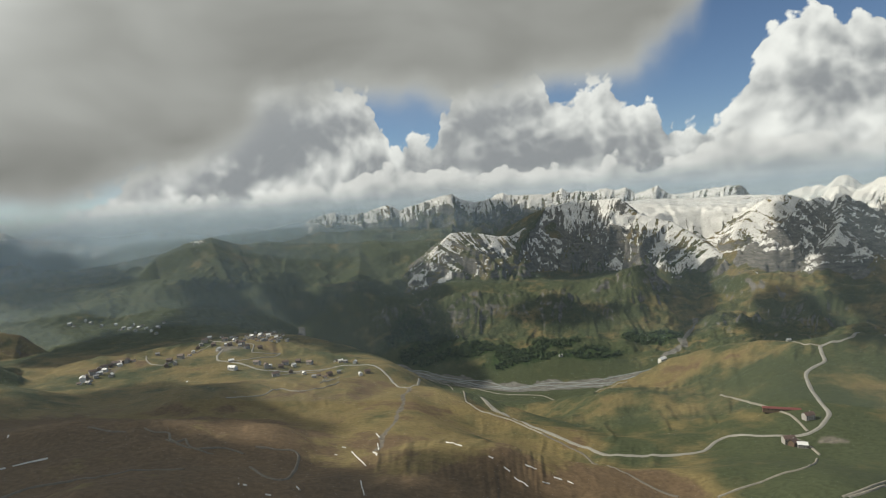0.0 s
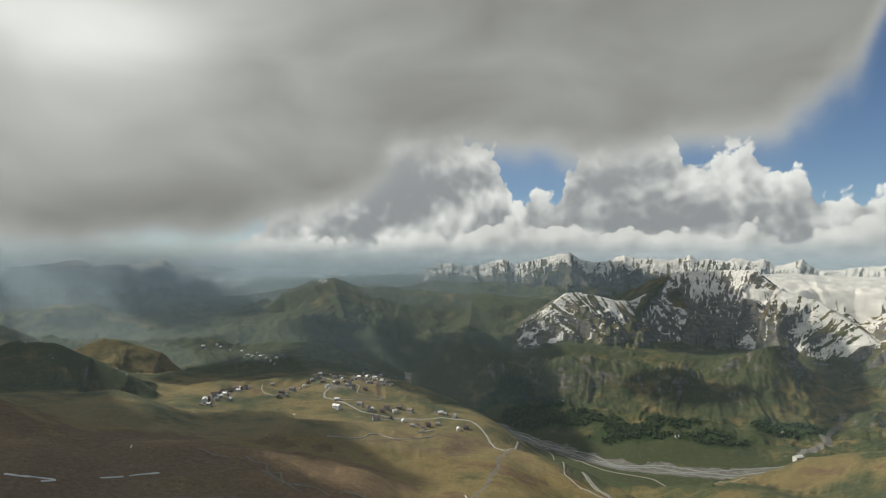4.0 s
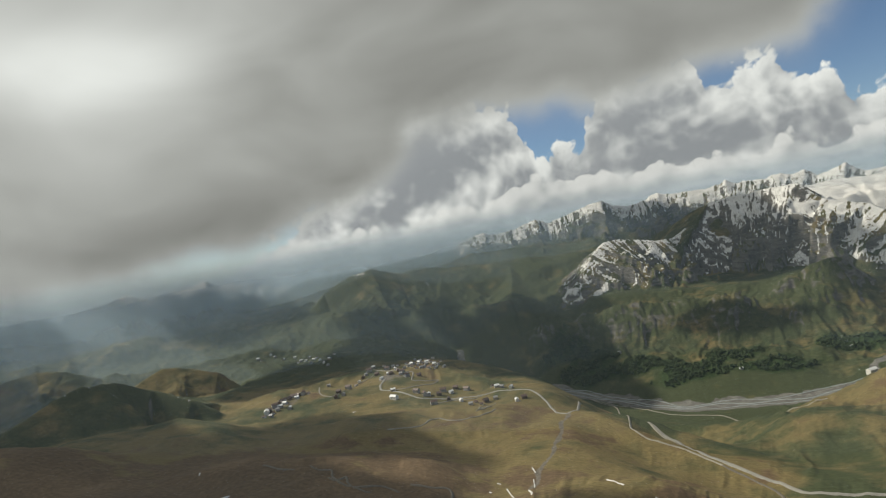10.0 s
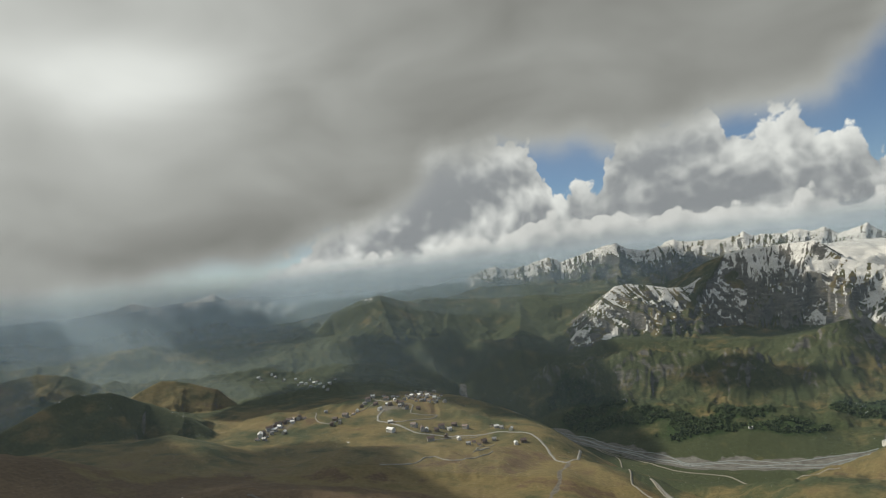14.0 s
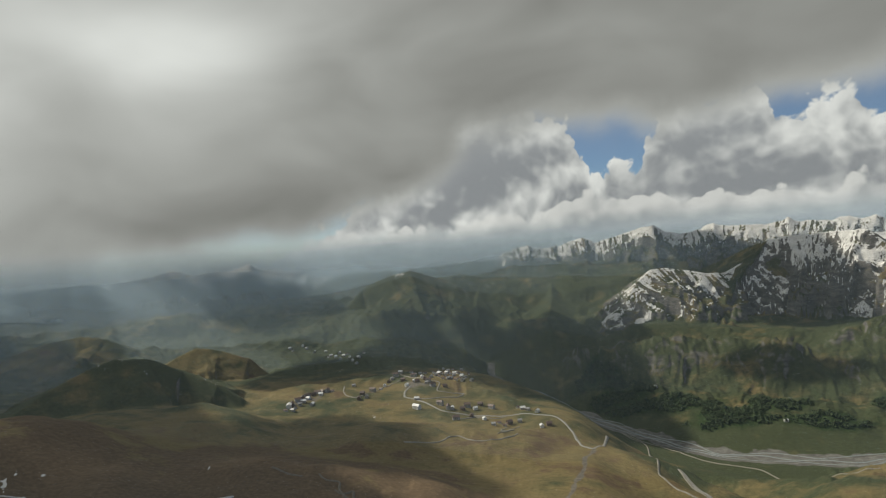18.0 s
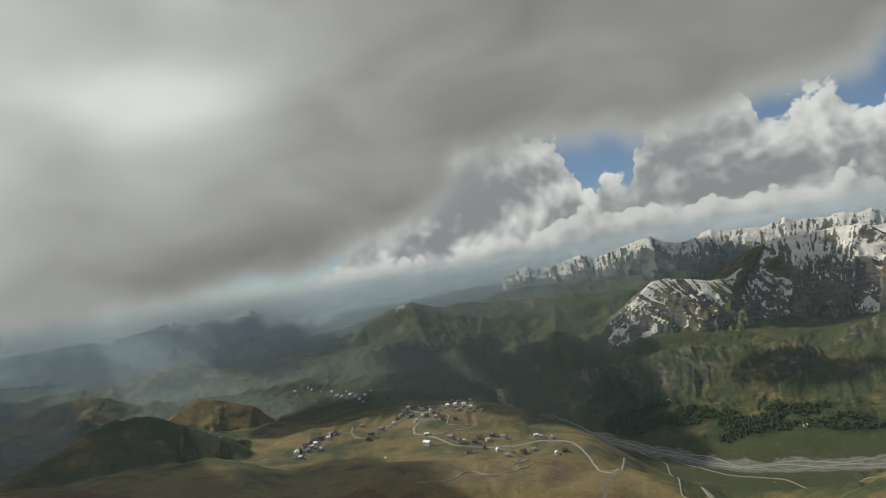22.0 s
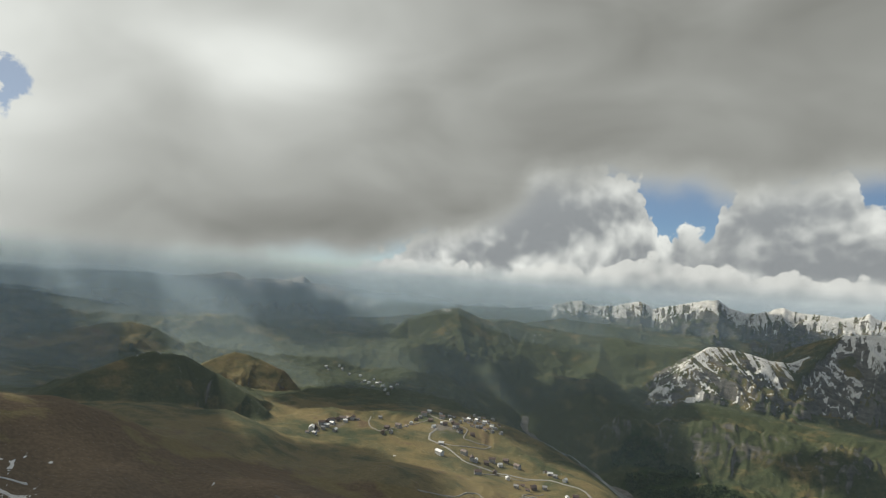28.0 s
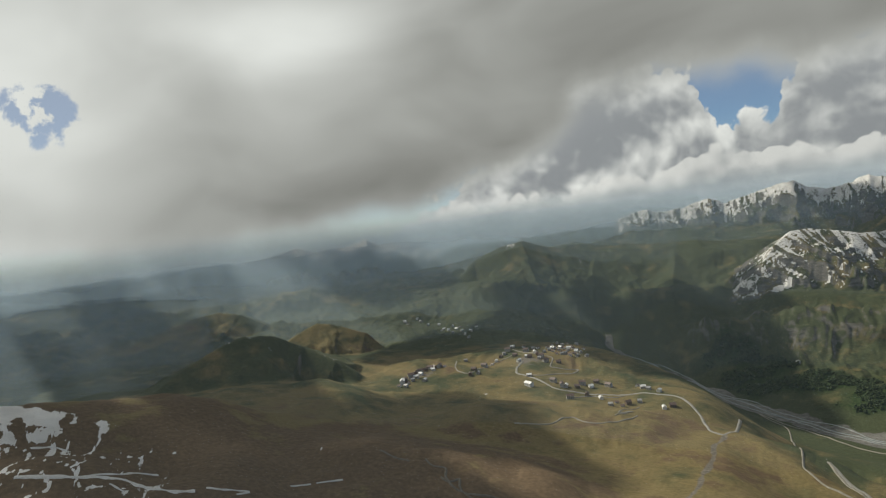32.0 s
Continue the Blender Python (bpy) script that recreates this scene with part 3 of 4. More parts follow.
# snow that lingers in branching runnels on the near slope
run_x, run_y = gx * 0.30 + gy * 0.95, gx * 0.95 - gy * 0.30
vein = 1 - 5.0 * np.abs(perlin(run_x / 60 + 0.5 * fbm(gx / 50, gy / 50, 2, 8), run_y / 190, 77))
vein = np.maximum(vein, 1 - 8.0 * np.abs(perlin(run_x / 34 + 0.4 * fbm(gx / 40, gy / 40, 2, 18), run_y / 120, 78)) - 0.15)
field = np.clip(1.45 - np.hypot((gx + 790) / 200, (gy - 420) / 190), 0, 1) * np.clip((1150 - np.hypot(gx, gy)) / 120, 0, 1)
sheet_snow = np.clip(1.25 - np.hypot((gx + 900) / 95, (gy - 480) / 60) + 0.8 * fbm(gx / 45, gy / 45, 4, 88), 0, 1)
g_snow = np.maximum(g_snow, np.maximum(np.clip(vein, 0, 1) * field * 1.15 - 0.25, sheet_snow * 1.1 - 0.1))
# trodden and bare ground about the village, and the torn bed of the near creek
trodden = np.maximum(1.2 - np.hypot((gx + 690) / 55, (gy - 1770) / 70), 1.1 - np.hypot((gx + 930) / 45, (gy - 1520) / 95))
trodden = np.maximum(trodden, 1.0 - np.hypot((gx - 600) / 45, (gy - 905) / 30))
trodden = np.maximum(trodden, 1.1 - segment_distance(gx + 6 * g_small, gy, [(-125, 840), (-110, 1060), (-112, 1260), (-105, 1385)])[0] / 8)
trodden = np.clip(trodden + 0.45 * fbm(gx / 30, gy / 30, 3, 66), 0, 1)
wood = np.zeros_like(gx)
for wx0, wy0, sx, sy in WOODS:
    wood = np.maximum(wood, 1.4 - np.hypot((gx - wx0) / sx, (gy - wy0) / sy) + 0.5 * fbm(gx / 90, gy / 90, 3, 55))
wood = np.clip(wood * 2, 0, 1)
na, nr = len(BEARING), len(REACH)
ia, ir = np.meshgrid(np.arange(na), np.arange(nr - 1), indexing="ij")
i0, i1 = (ia * nr + ir).ravel(), (((ia + 1) % na) * nr + ir).ravel()
quads = np.stack([i0, i0 + 1, i1 + 1, i1], 1)
ground_material = bpy.data.materials.new("mountain_ground")
ground_material.use_nodes = True
g = Graph(ground_material.node_tree)
spot = node(g.t, "ShaderNodeNewGeometry").outputs["Position"]
up = node(g.t, "ShaderNodeSeparateXYZ", node(g.t, "ShaderNodeNewGeometry").outputs["Normal"]).outputs[2]
speck = g.noise(spot, 0.16, 6.0, 0.6)
patch = g.noise(spot, 0.012, 6.0, 0.6)
broad = g.noise(spot, 0.0028, 5.0, 0.55)
dry = g.add(g.attribute("dry"), g.add(g.mul(g.sub(patch, 0.5), 1.5), g.add(g.mul(g.sub(broad, 0.5), 0.85), g.mul(g.attribute("relief"), -0.16))))
green = g.mix(g.step(speck, 0.22, 0.82), (0.038, 0.047, 0.020), (0.070, 0.080, 0.038))
straw = g.mix(g.step(speck, 0.22, 0.82), (0.130, 0.101, 0.042), (0.210, 0.163, 0.074))
earth = g.mix(g.step(speck, 0.22, 0.82), (0.090, 0.060, 0.033), (0.162, 0.111, 0.064))
grass = g.mix(g.step(dry, 0.25, 0.75), green, straw)
grass = g.mix(g.step(g.add(dry, g.mul(g.sub(g.noise(spot, 0.006, 6.0, 0.62), 0.5), 1.6)), 0.78, 1.15), grass, earth)
strata = g.noise(g.stretch(spot, 1.0, 1.0, 4.0), 0.02, 8.0, 0.65)
stone = g.mix(g.step(strata, 0.3, 0.72), (0.078, 0.074, 0.070), (0.185, 0.172, 0.155))
bare = g.add(g.add(g.mul(g.attribute("rock"), 0.9), g.mul(g.sub(0.78, up), 1.5)), g.add(g.mul(g.sub(patch, 0.5), 0.9), g.add(g.mul(g.attribute("gully"), 0.10), g.mul(g.attribute("streak"), -0.08))))
land = g.mix(g.step(bare, 0.42, 0.72), grass, stone)
bush = g.mul(g.step(g.noise(spot, 0.045, 9.0, 0.72), 0.50, 0.60), g.attribute("scrub"))
land = g.mix(g.mul(bush, 0.85), land, g.mix(speck, (0.016, 0.026, 0.011), (0.040, 0.055, 0.024)))
land = g.mix(g.attribute("wood"), land, g.mix(g.step(speck, 0.3, 0.7), (0.014, 0.026, 0.009), (0.040, 0.062, 0.020)))
land = g.mix(g.step(g.add(g.attribute("bare"), g.mul(g.sub(patch, 0.5), 0.5)), 0.4, 0.8), land, g.mix(g.step(speck, 0.3, 0.7), (0.10, 0.088, 0.072), (0.19, 0.168, 0.14)))
shingle = g.mix(g.step(g.noise(spot, 0.05, 8.0, 0.7), 0.3, 0.7), (0.085, 0.080, 0.072), (0.205, 0.195, 0.178))
land = g.mix(g.step(g.add(g.attribute("gravel"), g.mul(g.sub(patch, 0.5), 0.8)), 0.45, 0.65), land, shingle)
drift = g.add(g.mul(g.sub(g.noise(g.stretch(spot, 1.0, 0.6, 0.6), 0.11, 9.0, 0.72), 0.5), 0.95), g.mul(g.sub(g.noise(spot, 0.010, 5.0, 0.6), 0.5), 0.5))
white = g.add(g.add(g.attribute("snow"), g.add(g.mul(g.attribute("gully"), -0.10), g.mul(g.attribute("streak"), 0.30))), g.add(drift, g.mul(g.sub(up, 0.80), 0.5)))
snowy = g.step(white, 0.545, 0.58)
land = g.mix(snowy, land, g.mix(g.step(g.noise(spot, 0.02, 6.0, 0.6), 0.3, 0.7), (0.58, 0.565, 0.54), (0.76, 0.745, 0.72)))
bump = g.t.nodes.new("ShaderNodeBump")
bump.inputs["Strength"].default_value, bump.inputs["Distance"].default_value = 0.32, 2.2
feed(g.t, bump.inputs["Height"], g.add(speck, g.mul(patch, 3.0)))
skin = g.t.nodes.new("ShaderNodeBsdfPrincipled")
feed(g.t, skin.inputs["Base Color"], land)
feed(g.t, skin.inputs["Roughness"], g.line(snowy, 0.0, 1.0, 0.92, 0.6))
feed(g.t, skin.inputs["Specular IOR Level"], 0.15)
feed(g.t, skin.inputs["Normal"], bump.outputs[0])
node(g.t, "ShaderNodeOutputMaterial", skin.outputs[0])
ground = tagged(sheet("ground", gx, gy, gz, quads, {"snow": g_snow, "rock": g_rock, "dry": g_dry, "gully": g_gul, "gravel": gravel, "wood": wood, "relief": g_small, "streak": g_run, "bare": trodden,
                       "scrub": np.clip(1.25 - np.abs(np.hypot(gx, gy) - 2420) / 420, 0, 1) * np.clip(g_rock * 2.2, 0.25, 1) * (1 - gravel)},
                      ground_material), "mountain land with brown and green grass slopes, rock and old snow", "ground", kind="structure")
hub = bmesh.new()
ring = [hub.verts.new((math.sin(b) * REACH[0], math.cos(b) * REACH[0], z)) for b, z in zip(BEARING[::10], gz.reshape(na, nr)[::10, 0])]
hub.faces.new(ring[::-1])
hub_mesh = bpy.data.meshes.new("ground_below")
hub.to_mesh(hub_mesh)
hub_mesh.materials.append(ground_material)
tagged(new("ground_below", hub_mesh), "brown grass slope straight below the flight", "ground", kind="structure")


# ---- clouds added high overhead, out of view: their shadows lie on the land ----


def cloud_skin(name, clear):
    """Cloud stuff that lets a share of the light straight through."""
    made = bpy.data.materials.new(name)
    made.use_nodes = True
    g = Graph(made.node_tree)
    spot = node(g.t, "ShaderNodeNewGeometry").outputs["Position"]
    skin = g.t.nodes.new("ShaderNodeBsdfPrincipled")
    feed(g.t, skin.inputs["Base Color"], g.mix(g.step(g.noise(spot, 0.01, 6.0, 0.6), 0.3, 0.7), (0.70, 0.71, 0.73), (0.86, 0.86, 0.86)))
    feed(g.t, skin.inputs["Roughness"], 1.0)
    thin = node(g.t, "ShaderNodeMixShader", clear, skin.outputs[0], node(g.t, "ShaderNodeBsdfTransparent").outputs[0])
    node(g.t, "ShaderNodeOutputMaterial", thin.outputs[0])
    return made


thick_cloud, thin_cloud = cloud_skin("thick_cloud", 0.10), cloud_skin("thin_cloud", 0.40)
CLOUD_BASE = 3800.0


def cloud(x, y, along, aside, seed, ragged, stuff=thick_cloud):
    """A flat-bottomed heap of cloud: the middle of the land that it shades, and its two half spans as ways on the level."""
    bm = bmesh.new()
    bmesh.ops.create_icosphere(bm, subdivisions=5, radius=1.0)
    thick = 0.5 * min(math.hypot(*along), math.hypot(*aside))
    for v in bm.verts:
        p = v.co.copy()
        p *= 1 + ragged * 1.6 * noise.fractal(p * 1.7 + Vector((seed * 7.3, seed * 3.1, 0)), 0.8, 2.1, 7)
        v.co = (p.x * along[0] + p.y * aside[0], p.x * along[1] + p.y * aside[1], p.z * thick * (1.0 if p.z > 0 else 0.25))
    for f in bm.faces:
        f.smooth = True
    bmesh.ops.recalc_face_normals(bm, faces=bm.faces)
    me = bpy.data.meshes.new("cumulus_cloud")
    bm.to_mesh(me)
    bm.free()
    me.materials.append(stuff)
    ob = new("cumulus_cloud", me)
    ob.location = Vector((x, y, 330)) + sun_way * ((CLOUD_BASE - 330) / sun_way.z)
    return tagged(ob, "white heaped cloud with a flat base, added out of view to shade the valley", "cloud", kind="structure")


# unseen shade casters, each set for the dark patch it lays on the land
cloud(-1203, 1163, (14, 200), (-587, 413), 1, 0.22)
cloud(-565, 543, (52, 192), (-113, 76), 2, 0.20, thin_cloud)
cloud(-613, 988, (37, 260), (-180, 185), 3, 0.22, thin_cloud)
cloud(-574, 1125, (177, 43), (-180, 256), 4, 0.25, thin_cloud)
cloud(-257, 639, (184, 18), (-78, 145), 5, 0.18, thin_cloud)
cloud(-81, 639, (37, 4), (-31, 116), 6, 0.15, thin_cloud)
cloud(-32, 757, (39, 0), (-5, 47), 7, 0.20, thin_cloud)
cloud(32, 747, (39, 8), (8, 46), 8, 0.20, thin_cloud)
cloud(27, 645, (62, 31), (-3, 83), 9, 0.20, thin_cloud)
cloud(-1366, 589, (675, -25), (-684, 177), 10, 0.20, thin_cloud)
cloud(-2796, 1112, (230, 212), (-849, 316), 11, 0.25)
cloud(-2220, 1439, (207, 174), (-996, 557), 12, 0.22)
cloud(-1858, 1491, (137, 91), (-528, 345), 13, 0.20)
cloud(-3158, 2857, (214, 345), (-215, 263), 15, 0.30)
cloud(-2337, 3268, (438, 187), (-231, 403), 16, 0.30)
cloud(-1227, 1934, (49, 197), (-160, 229), 17, 0.25)
cloud(-1074, 2437, (83, 351), (-218, 452), 18, 0.25)
cloud(-536, 2628, (290, -83), (-76, 623), 19, 0.22)
cloud(-545, 3066, (130, 15), (29, 249), 20, 0.25)
cloud(-271, 2965, (155, 2), (92, 394), 21, 0.20)
cloud(-765, 2588, (25, 199), (-174, 560), 22, 0.25)
cloud(-936, 3160, (76, 78), (13, 165), 23, 0.30)
cloud(834, 3440, (266, -91), (244, 400), 24, 0.15)
cloud(680, 4101, (183, -327), (139, 526), 25, 0.20)
cloud(1018, 2839, (144, 86), (279, 457), 26, 0.20)
cloud(2106, 2909, (145, -139), (313, 314), 27, 0.20)
cloud(1122, 2257, (119, -82), (192, 274), 28, 0.25)
cloud(1428, 2039, (118, -60), (424, 601), 29, 0.30)
cloud(923, 3374, (94, -83), (190, 311), 30, 0.15)
cloud(356, 2644, (222, -33), (47, 71), 31, 0.25)
cloud(-350, 530, (150, 40), (-60, 190), 32, 0.20, thin_cloud)


# ---- haze: upright see-through bluish sheets at set distances imitate hazy air ----
haze_material = bpy.data.materials.new("haze_sheet_skin")
haze_material.use_nodes = True
g = Graph(haze_material.node_tree)
spot = node(g.t, "ShaderNodeNewGeometry").outputs["Position"]
part3 = node(g.t, "ShaderNodeSeparateXYZ", spot).outputs
side = g.mul(g.op("ARCTAN2", part3[0], part3[1]), 57.2958)
off = node(g.t, "ShaderNodeVectorMath", spot, operation="LENGTH").outputs["Value"]
# opacity of the imitated haze: denser far off, low down and to the left
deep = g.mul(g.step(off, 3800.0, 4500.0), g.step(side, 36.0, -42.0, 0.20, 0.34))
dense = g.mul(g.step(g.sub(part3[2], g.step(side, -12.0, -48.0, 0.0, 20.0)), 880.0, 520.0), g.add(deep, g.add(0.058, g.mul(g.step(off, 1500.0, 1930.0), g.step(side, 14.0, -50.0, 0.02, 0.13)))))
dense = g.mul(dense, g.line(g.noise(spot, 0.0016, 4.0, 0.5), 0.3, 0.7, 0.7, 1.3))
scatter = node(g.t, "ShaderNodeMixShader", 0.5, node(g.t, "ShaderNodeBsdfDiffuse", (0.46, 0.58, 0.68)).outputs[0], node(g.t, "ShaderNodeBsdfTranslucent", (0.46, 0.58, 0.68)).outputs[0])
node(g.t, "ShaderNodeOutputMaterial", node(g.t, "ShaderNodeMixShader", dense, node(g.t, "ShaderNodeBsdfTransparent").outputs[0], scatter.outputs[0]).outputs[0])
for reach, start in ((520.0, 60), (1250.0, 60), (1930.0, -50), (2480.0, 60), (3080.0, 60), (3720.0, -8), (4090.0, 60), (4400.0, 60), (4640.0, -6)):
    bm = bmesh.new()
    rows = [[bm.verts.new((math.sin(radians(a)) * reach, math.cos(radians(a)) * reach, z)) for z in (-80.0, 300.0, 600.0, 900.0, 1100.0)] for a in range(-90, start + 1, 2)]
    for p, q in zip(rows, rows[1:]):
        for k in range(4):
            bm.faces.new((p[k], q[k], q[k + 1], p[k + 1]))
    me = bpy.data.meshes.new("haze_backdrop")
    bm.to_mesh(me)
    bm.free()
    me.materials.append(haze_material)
    tagged(new("haze_backdrop", me), "upright see-through bluish sheet that imitates haze", "haze", kind="structure")


# ---- materials of made things ----
def plain(name, dark, light, scale, rough=0.85, metal=0.0, relief=0.0):
    """Two tones that mingle at a fine and a broad scale."""
    m = bpy.data.materials.new(name)
    m.use_nodes = True
    g = Graph(m.node_tree)
    spot = node(g.t, "ShaderNodeNewGeometry").outputs["Position"]
    own = node(g.t, "ShaderNodeObjectInfo").outputs["Random"]
    grain = g.add(g.mul(g.noise(spot, scale, 6.0, 0.6), 0.7), g.mul(g.noise(spot, scale * 0.12, 3.0, 0.5), 0.3))
    tone = g.mix(g.step(grain, 0.33, 0.68), dark, light)
    tone = g.mix(g.line(own, 0.0, 1.0, 0.0, 0.25), tone, dark)
    skin = g.t.nodes.new("ShaderNodeBsdfPrincipled")
    feed(g.t, skin.inputs["Base Color"], tone)
    feed(g.t, skin.inputs["Roughness"], rough)
    feed(g.t, skin.inputs["Metallic"], metal)
    if relief:
        b = g.t.nodes.new("ShaderNodeBump")
        b.inputs["Distance"].default_value = relief
        feed(g.t, b.inputs["Height"], grain)
        feed(g.t, skin.inputs["Normal"], b.outputs[0])
    node(g.t, "ShaderNodeOutputMaterial", skin.outputs[0])
    return m


asphalt = plain("worn_asphalt", (0.20, 0.19, 0.17), (0.30, 0.285, 0.25), 0.4, 0.9)
gravel_way = plain("pale_gravel", (0.17, 0.155, 0.125), (0.30, 0.275, 0.225), 0.3, 0.95)
dirt_way = plain("grey_dirt", (0.10, 0.086, 0.066), (0.17, 0.148, 0.118), 0.3, 0.95)
old_snow = plain("old_snow", (0.52, 0.51, 0.49), (0.68, 0.67, 0.65), 0.3, 0.6)
render_white = plain("white_render", (0.62, 0.60, 0.56), (0.80, 0.79, 0.76), 1.5, 0.8)
render_grey = plain("grey_render", (0.30, 0.28, 0.26), (0.46, 0.44, 0.41), 1.5, 0.85)
stained_wood = plain("stained_boards", (0.10, 0.065, 0.042), (0.19, 0.125, 0.08), 1.5, 0.8)
roof_white = plain("white_sheet_roof", (0.62, 0.62, 0.62), (0.84, 0.84, 0.83), 0.8, 0.45)
roof_brown = plain("brown_sheet_roof", (0.085, 0.055, 0.045), (0.16, 0.10, 0.08), 0.8, 0.6)
roof_grey = plain("grey_sheet_roof", (0.20, 0.20, 0.20), (0.36, 0.35, 0.35), 0.8, 0.5)
roof_red = plain("dull_red_roof", (0.12, 0.035, 0.03), (0.20, 0.06, 0.05), 0.8, 0.6)
dark_pane = plain("dark_pane", (0.02, 0.024, 0.03), (0.045, 0.05, 0.06), 2.0, 0.12)
crown_green = plain("leaf_green", (0.016, 0.030, 0.009), (0.052, 0.078, 0.024), 0.12, 0.9)
stream_water = plain("milky_stream", (0.20, 0.22, 0.22), (0.30, 0.32, 0.31), 0.1, 0.12)


def draped(name, line, width, lift, step=7.0):
    """A band that follows the ground along a line of places."""
    pts = np.array(line, float)
    seg = np.hypot(*np.diff(pts, axis=0).T)
    s = np.concatenate([[0], np.cumsum(seg)])
    n = max(3, int(s[-1] / step))
    u = np.linspace(0, s[-1], n)
    x, y = np.interp(u, s, pts[:, 0]), np.interp(u, s, pts[:, 1])
    for k in range(3):
        x[1:-1] = (x[:-2] + 2 * x[1:-1] + x[2:]) / 4
        y[1:-1] = (y[:-2] + 2 * y[1:-1] + y[2:]) / 4
    dx, dy = np.gradient(x), np.gradient(y)
    ln = np.hypot(dx, dy) + 1e-6
    nx, ny = -dy / ln, dx / ln
    ragged = 0.16 if name != "snow_patch" else 0.9 if width < 10 else 0.4
    wide = width * (1 + ragged * np.clip(fbm(u / (45.0 if name != "snow_patch" else 12.0 if width < 10 else 40.0), u * 0 + len(line), 3, 5), -0.95, 1.2)) / 2
    across = np.array([-1.0, -0.5, 0.0, 0.5, 1.0])
    gx2 = x[:, None] + nx[:, None] * wide[:, None] * across
    gy2 = y[:, None] + ny[:, None] * wide[:, None] * across
    gz2 = ground_z(gx2.ravel(), gy2.ravel()).reshape(gx2.shape) + lift
    gz2[:, [0, 4]] -= lift + 0.6
    bm = bmesh.new()
    rows = [[bm.verts.new((gx2[i, k], gy2[i, k], gz2[i, k])) for k in range(5)] for i in range(n)]
    for p, q in zip(rows, rows[1:]):
        for k in range(4):
            bm.faces.new((p[k], p[k + 1], q[k + 1], q[k])).smooth = True
    bmesh.ops.recalc_face_normals(bm, faces=bm.faces)
    me = bpy.data.meshes.new(name)
    bm.to_mesh(me)
    bm.free()
    return me


WORDS = {"mountain_road": "pale grey asphalt mountain road with gravel shoulders", "gravel_track": "pale gravel track over the meadow", "village_lane": "winding gravel lane between houses",
         "grass_track": "narrow worn track through the grass", "dirt_track": "grey dirt track over the brown slope", "valley_road": "gravel road along the riverbed"}


def track(name, width, material, *line):
    me = draped(name, line, width, 1.4)
    me.materials.append(material)
    tagged(new(name, me), WORDS[name], "road", kind="structure")


def snow_strip(*line, width=0.0):
    line = list(line)
    if len(line) < 2:
        return
    me = draped("snow_patch", line, width or random.uniform(1.3, 2.4), 1.2, 3.0)
    me.materials.append(old_snow)
    tagged(new("snow_patch", me), "thin strip of old snow lying in a grassy hollow", "snow", "old snow on the brown slopes")


track("mountain_road", 9, asphalt, (1404, 1827), (937, 1319), (885, 1310), (849, 1306), (830, 1267), (816, 1234), (761, 1209), (740, 1186), (705, 1112), (681, 1051), (660, 990), (613, 945), (581, 929), (557, 935), (517, 966), (486, 1002), (454, 990), (419, 956), (374, 953), (301, 967), (259, 976), (236, 1021), (204, 1062), (178, 1099), (141, 1145), (118, 1258), (85, 1309), (66, 1369))
track("mountain_road", 8, asphalt, (-94, 1593), (-94, 1402), (-110, 1370), (-136, 1402), (-167, 1512), (-193, 1556), (-238, 1606), (-322, 1622), (-366, 1602), (-426, 1586), (-466, 1577), (-519, 1550), (-572, 1593), (-645, 1638), (-674, 1642), (-696, 1695), (-704, 1767))
track("gravel_track", 5, gravel_way, (-88, 2136), (-5, 1929), (26, 1369), (26, 1263), (54, 1215), (110, 1171), (167, 1096))
track("gravel_track", 7, gravel_way, (66, 1369), (76, 1319), (95, 1275), (127, 1226))
track("village_lane", 6, gravel_way, (-645, 1638), (-589, 1645), (-541, 1730), (-531, 1789), (-570, 1755), (-609, 1743), (-630, 1837), (-668, 1831), (-736, 1855), (-796, 1894))
track("village_lane", 5, gravel_way, (-926, 1734), (-872, 1631), (-844, 1597), (-800, 1583), (-793, 1672), (-798, 1769), (-765, 1819))
track("grass_track", 5, gravel_way, (-468, 1163), (-418, 1203), (-399, 1307), (-358, 1282), (-323, 1300), (-297, 1343), (-279, 1390))
track("grass_track", 4, gravel_way, (-321, 1365), (-287, 1417), (-320, 1378), (-302, 1512))
track("village_lane", 5, gravel_way, (-465, 1496), (-439, 1573), (-390, 1568), (-357, 1597))
track("dirt_track", 5, dirt_way, (-284, 791), (-256, 794), (-231, 807), (-225, 794), (-216, 742), (-209, 694), (-209, 650), (-231, 662), (-266, 714))
track("dirt_track", 4, dirt_way, (-399, 773), (-385, 760), (-378, 767), (-382, 795), (-365, 760), (-343, 746), (-326, 748))
track("gravel_track", 6, gravel_way, (585, 1239), (596, 1152), (597, 1071), (604, 1009), (594, 966), (588, 939))
track("gravel_track", 6, gravel_way, (558, 930), (562, 906), (563, 885), (557, 861))
track("grass_track", 4, gravel_way, (329, 716), (390, 733), (467, 748), (541, 844))
track("grass_track", 4, gravel_way, (448, 655), (483, 666), (539, 705))
track("grass_track", 4, gravel_way, (454, 653), (487, 663), (525, 688))
track("grass_track", 5, dirt_way, (167, 1096), (200, 1046), (228, 992), (229, 818), (258, 763), (287, 737))
track("grass_track", 4, gravel_way, (1125, 1886), (823, 1358), (829, 1315), (849, 1306))
track("dirt_track", 4, dirt_way, (-523, 438), (-514, 459), (-523, 467), (-535, 463), (-555, 461), (-572, 463), (-588, 473), (-590, 484), (-580, 492), (-560, 491), (-544, 515), (-527, 548), (-498, 574), (-483, 622), (-455, 633), (-410, 646), (-371, 665), (-324, 660))
track("dirt_track", 4, dirt_way, (-515, 791), (-488, 785), (-461, 787))
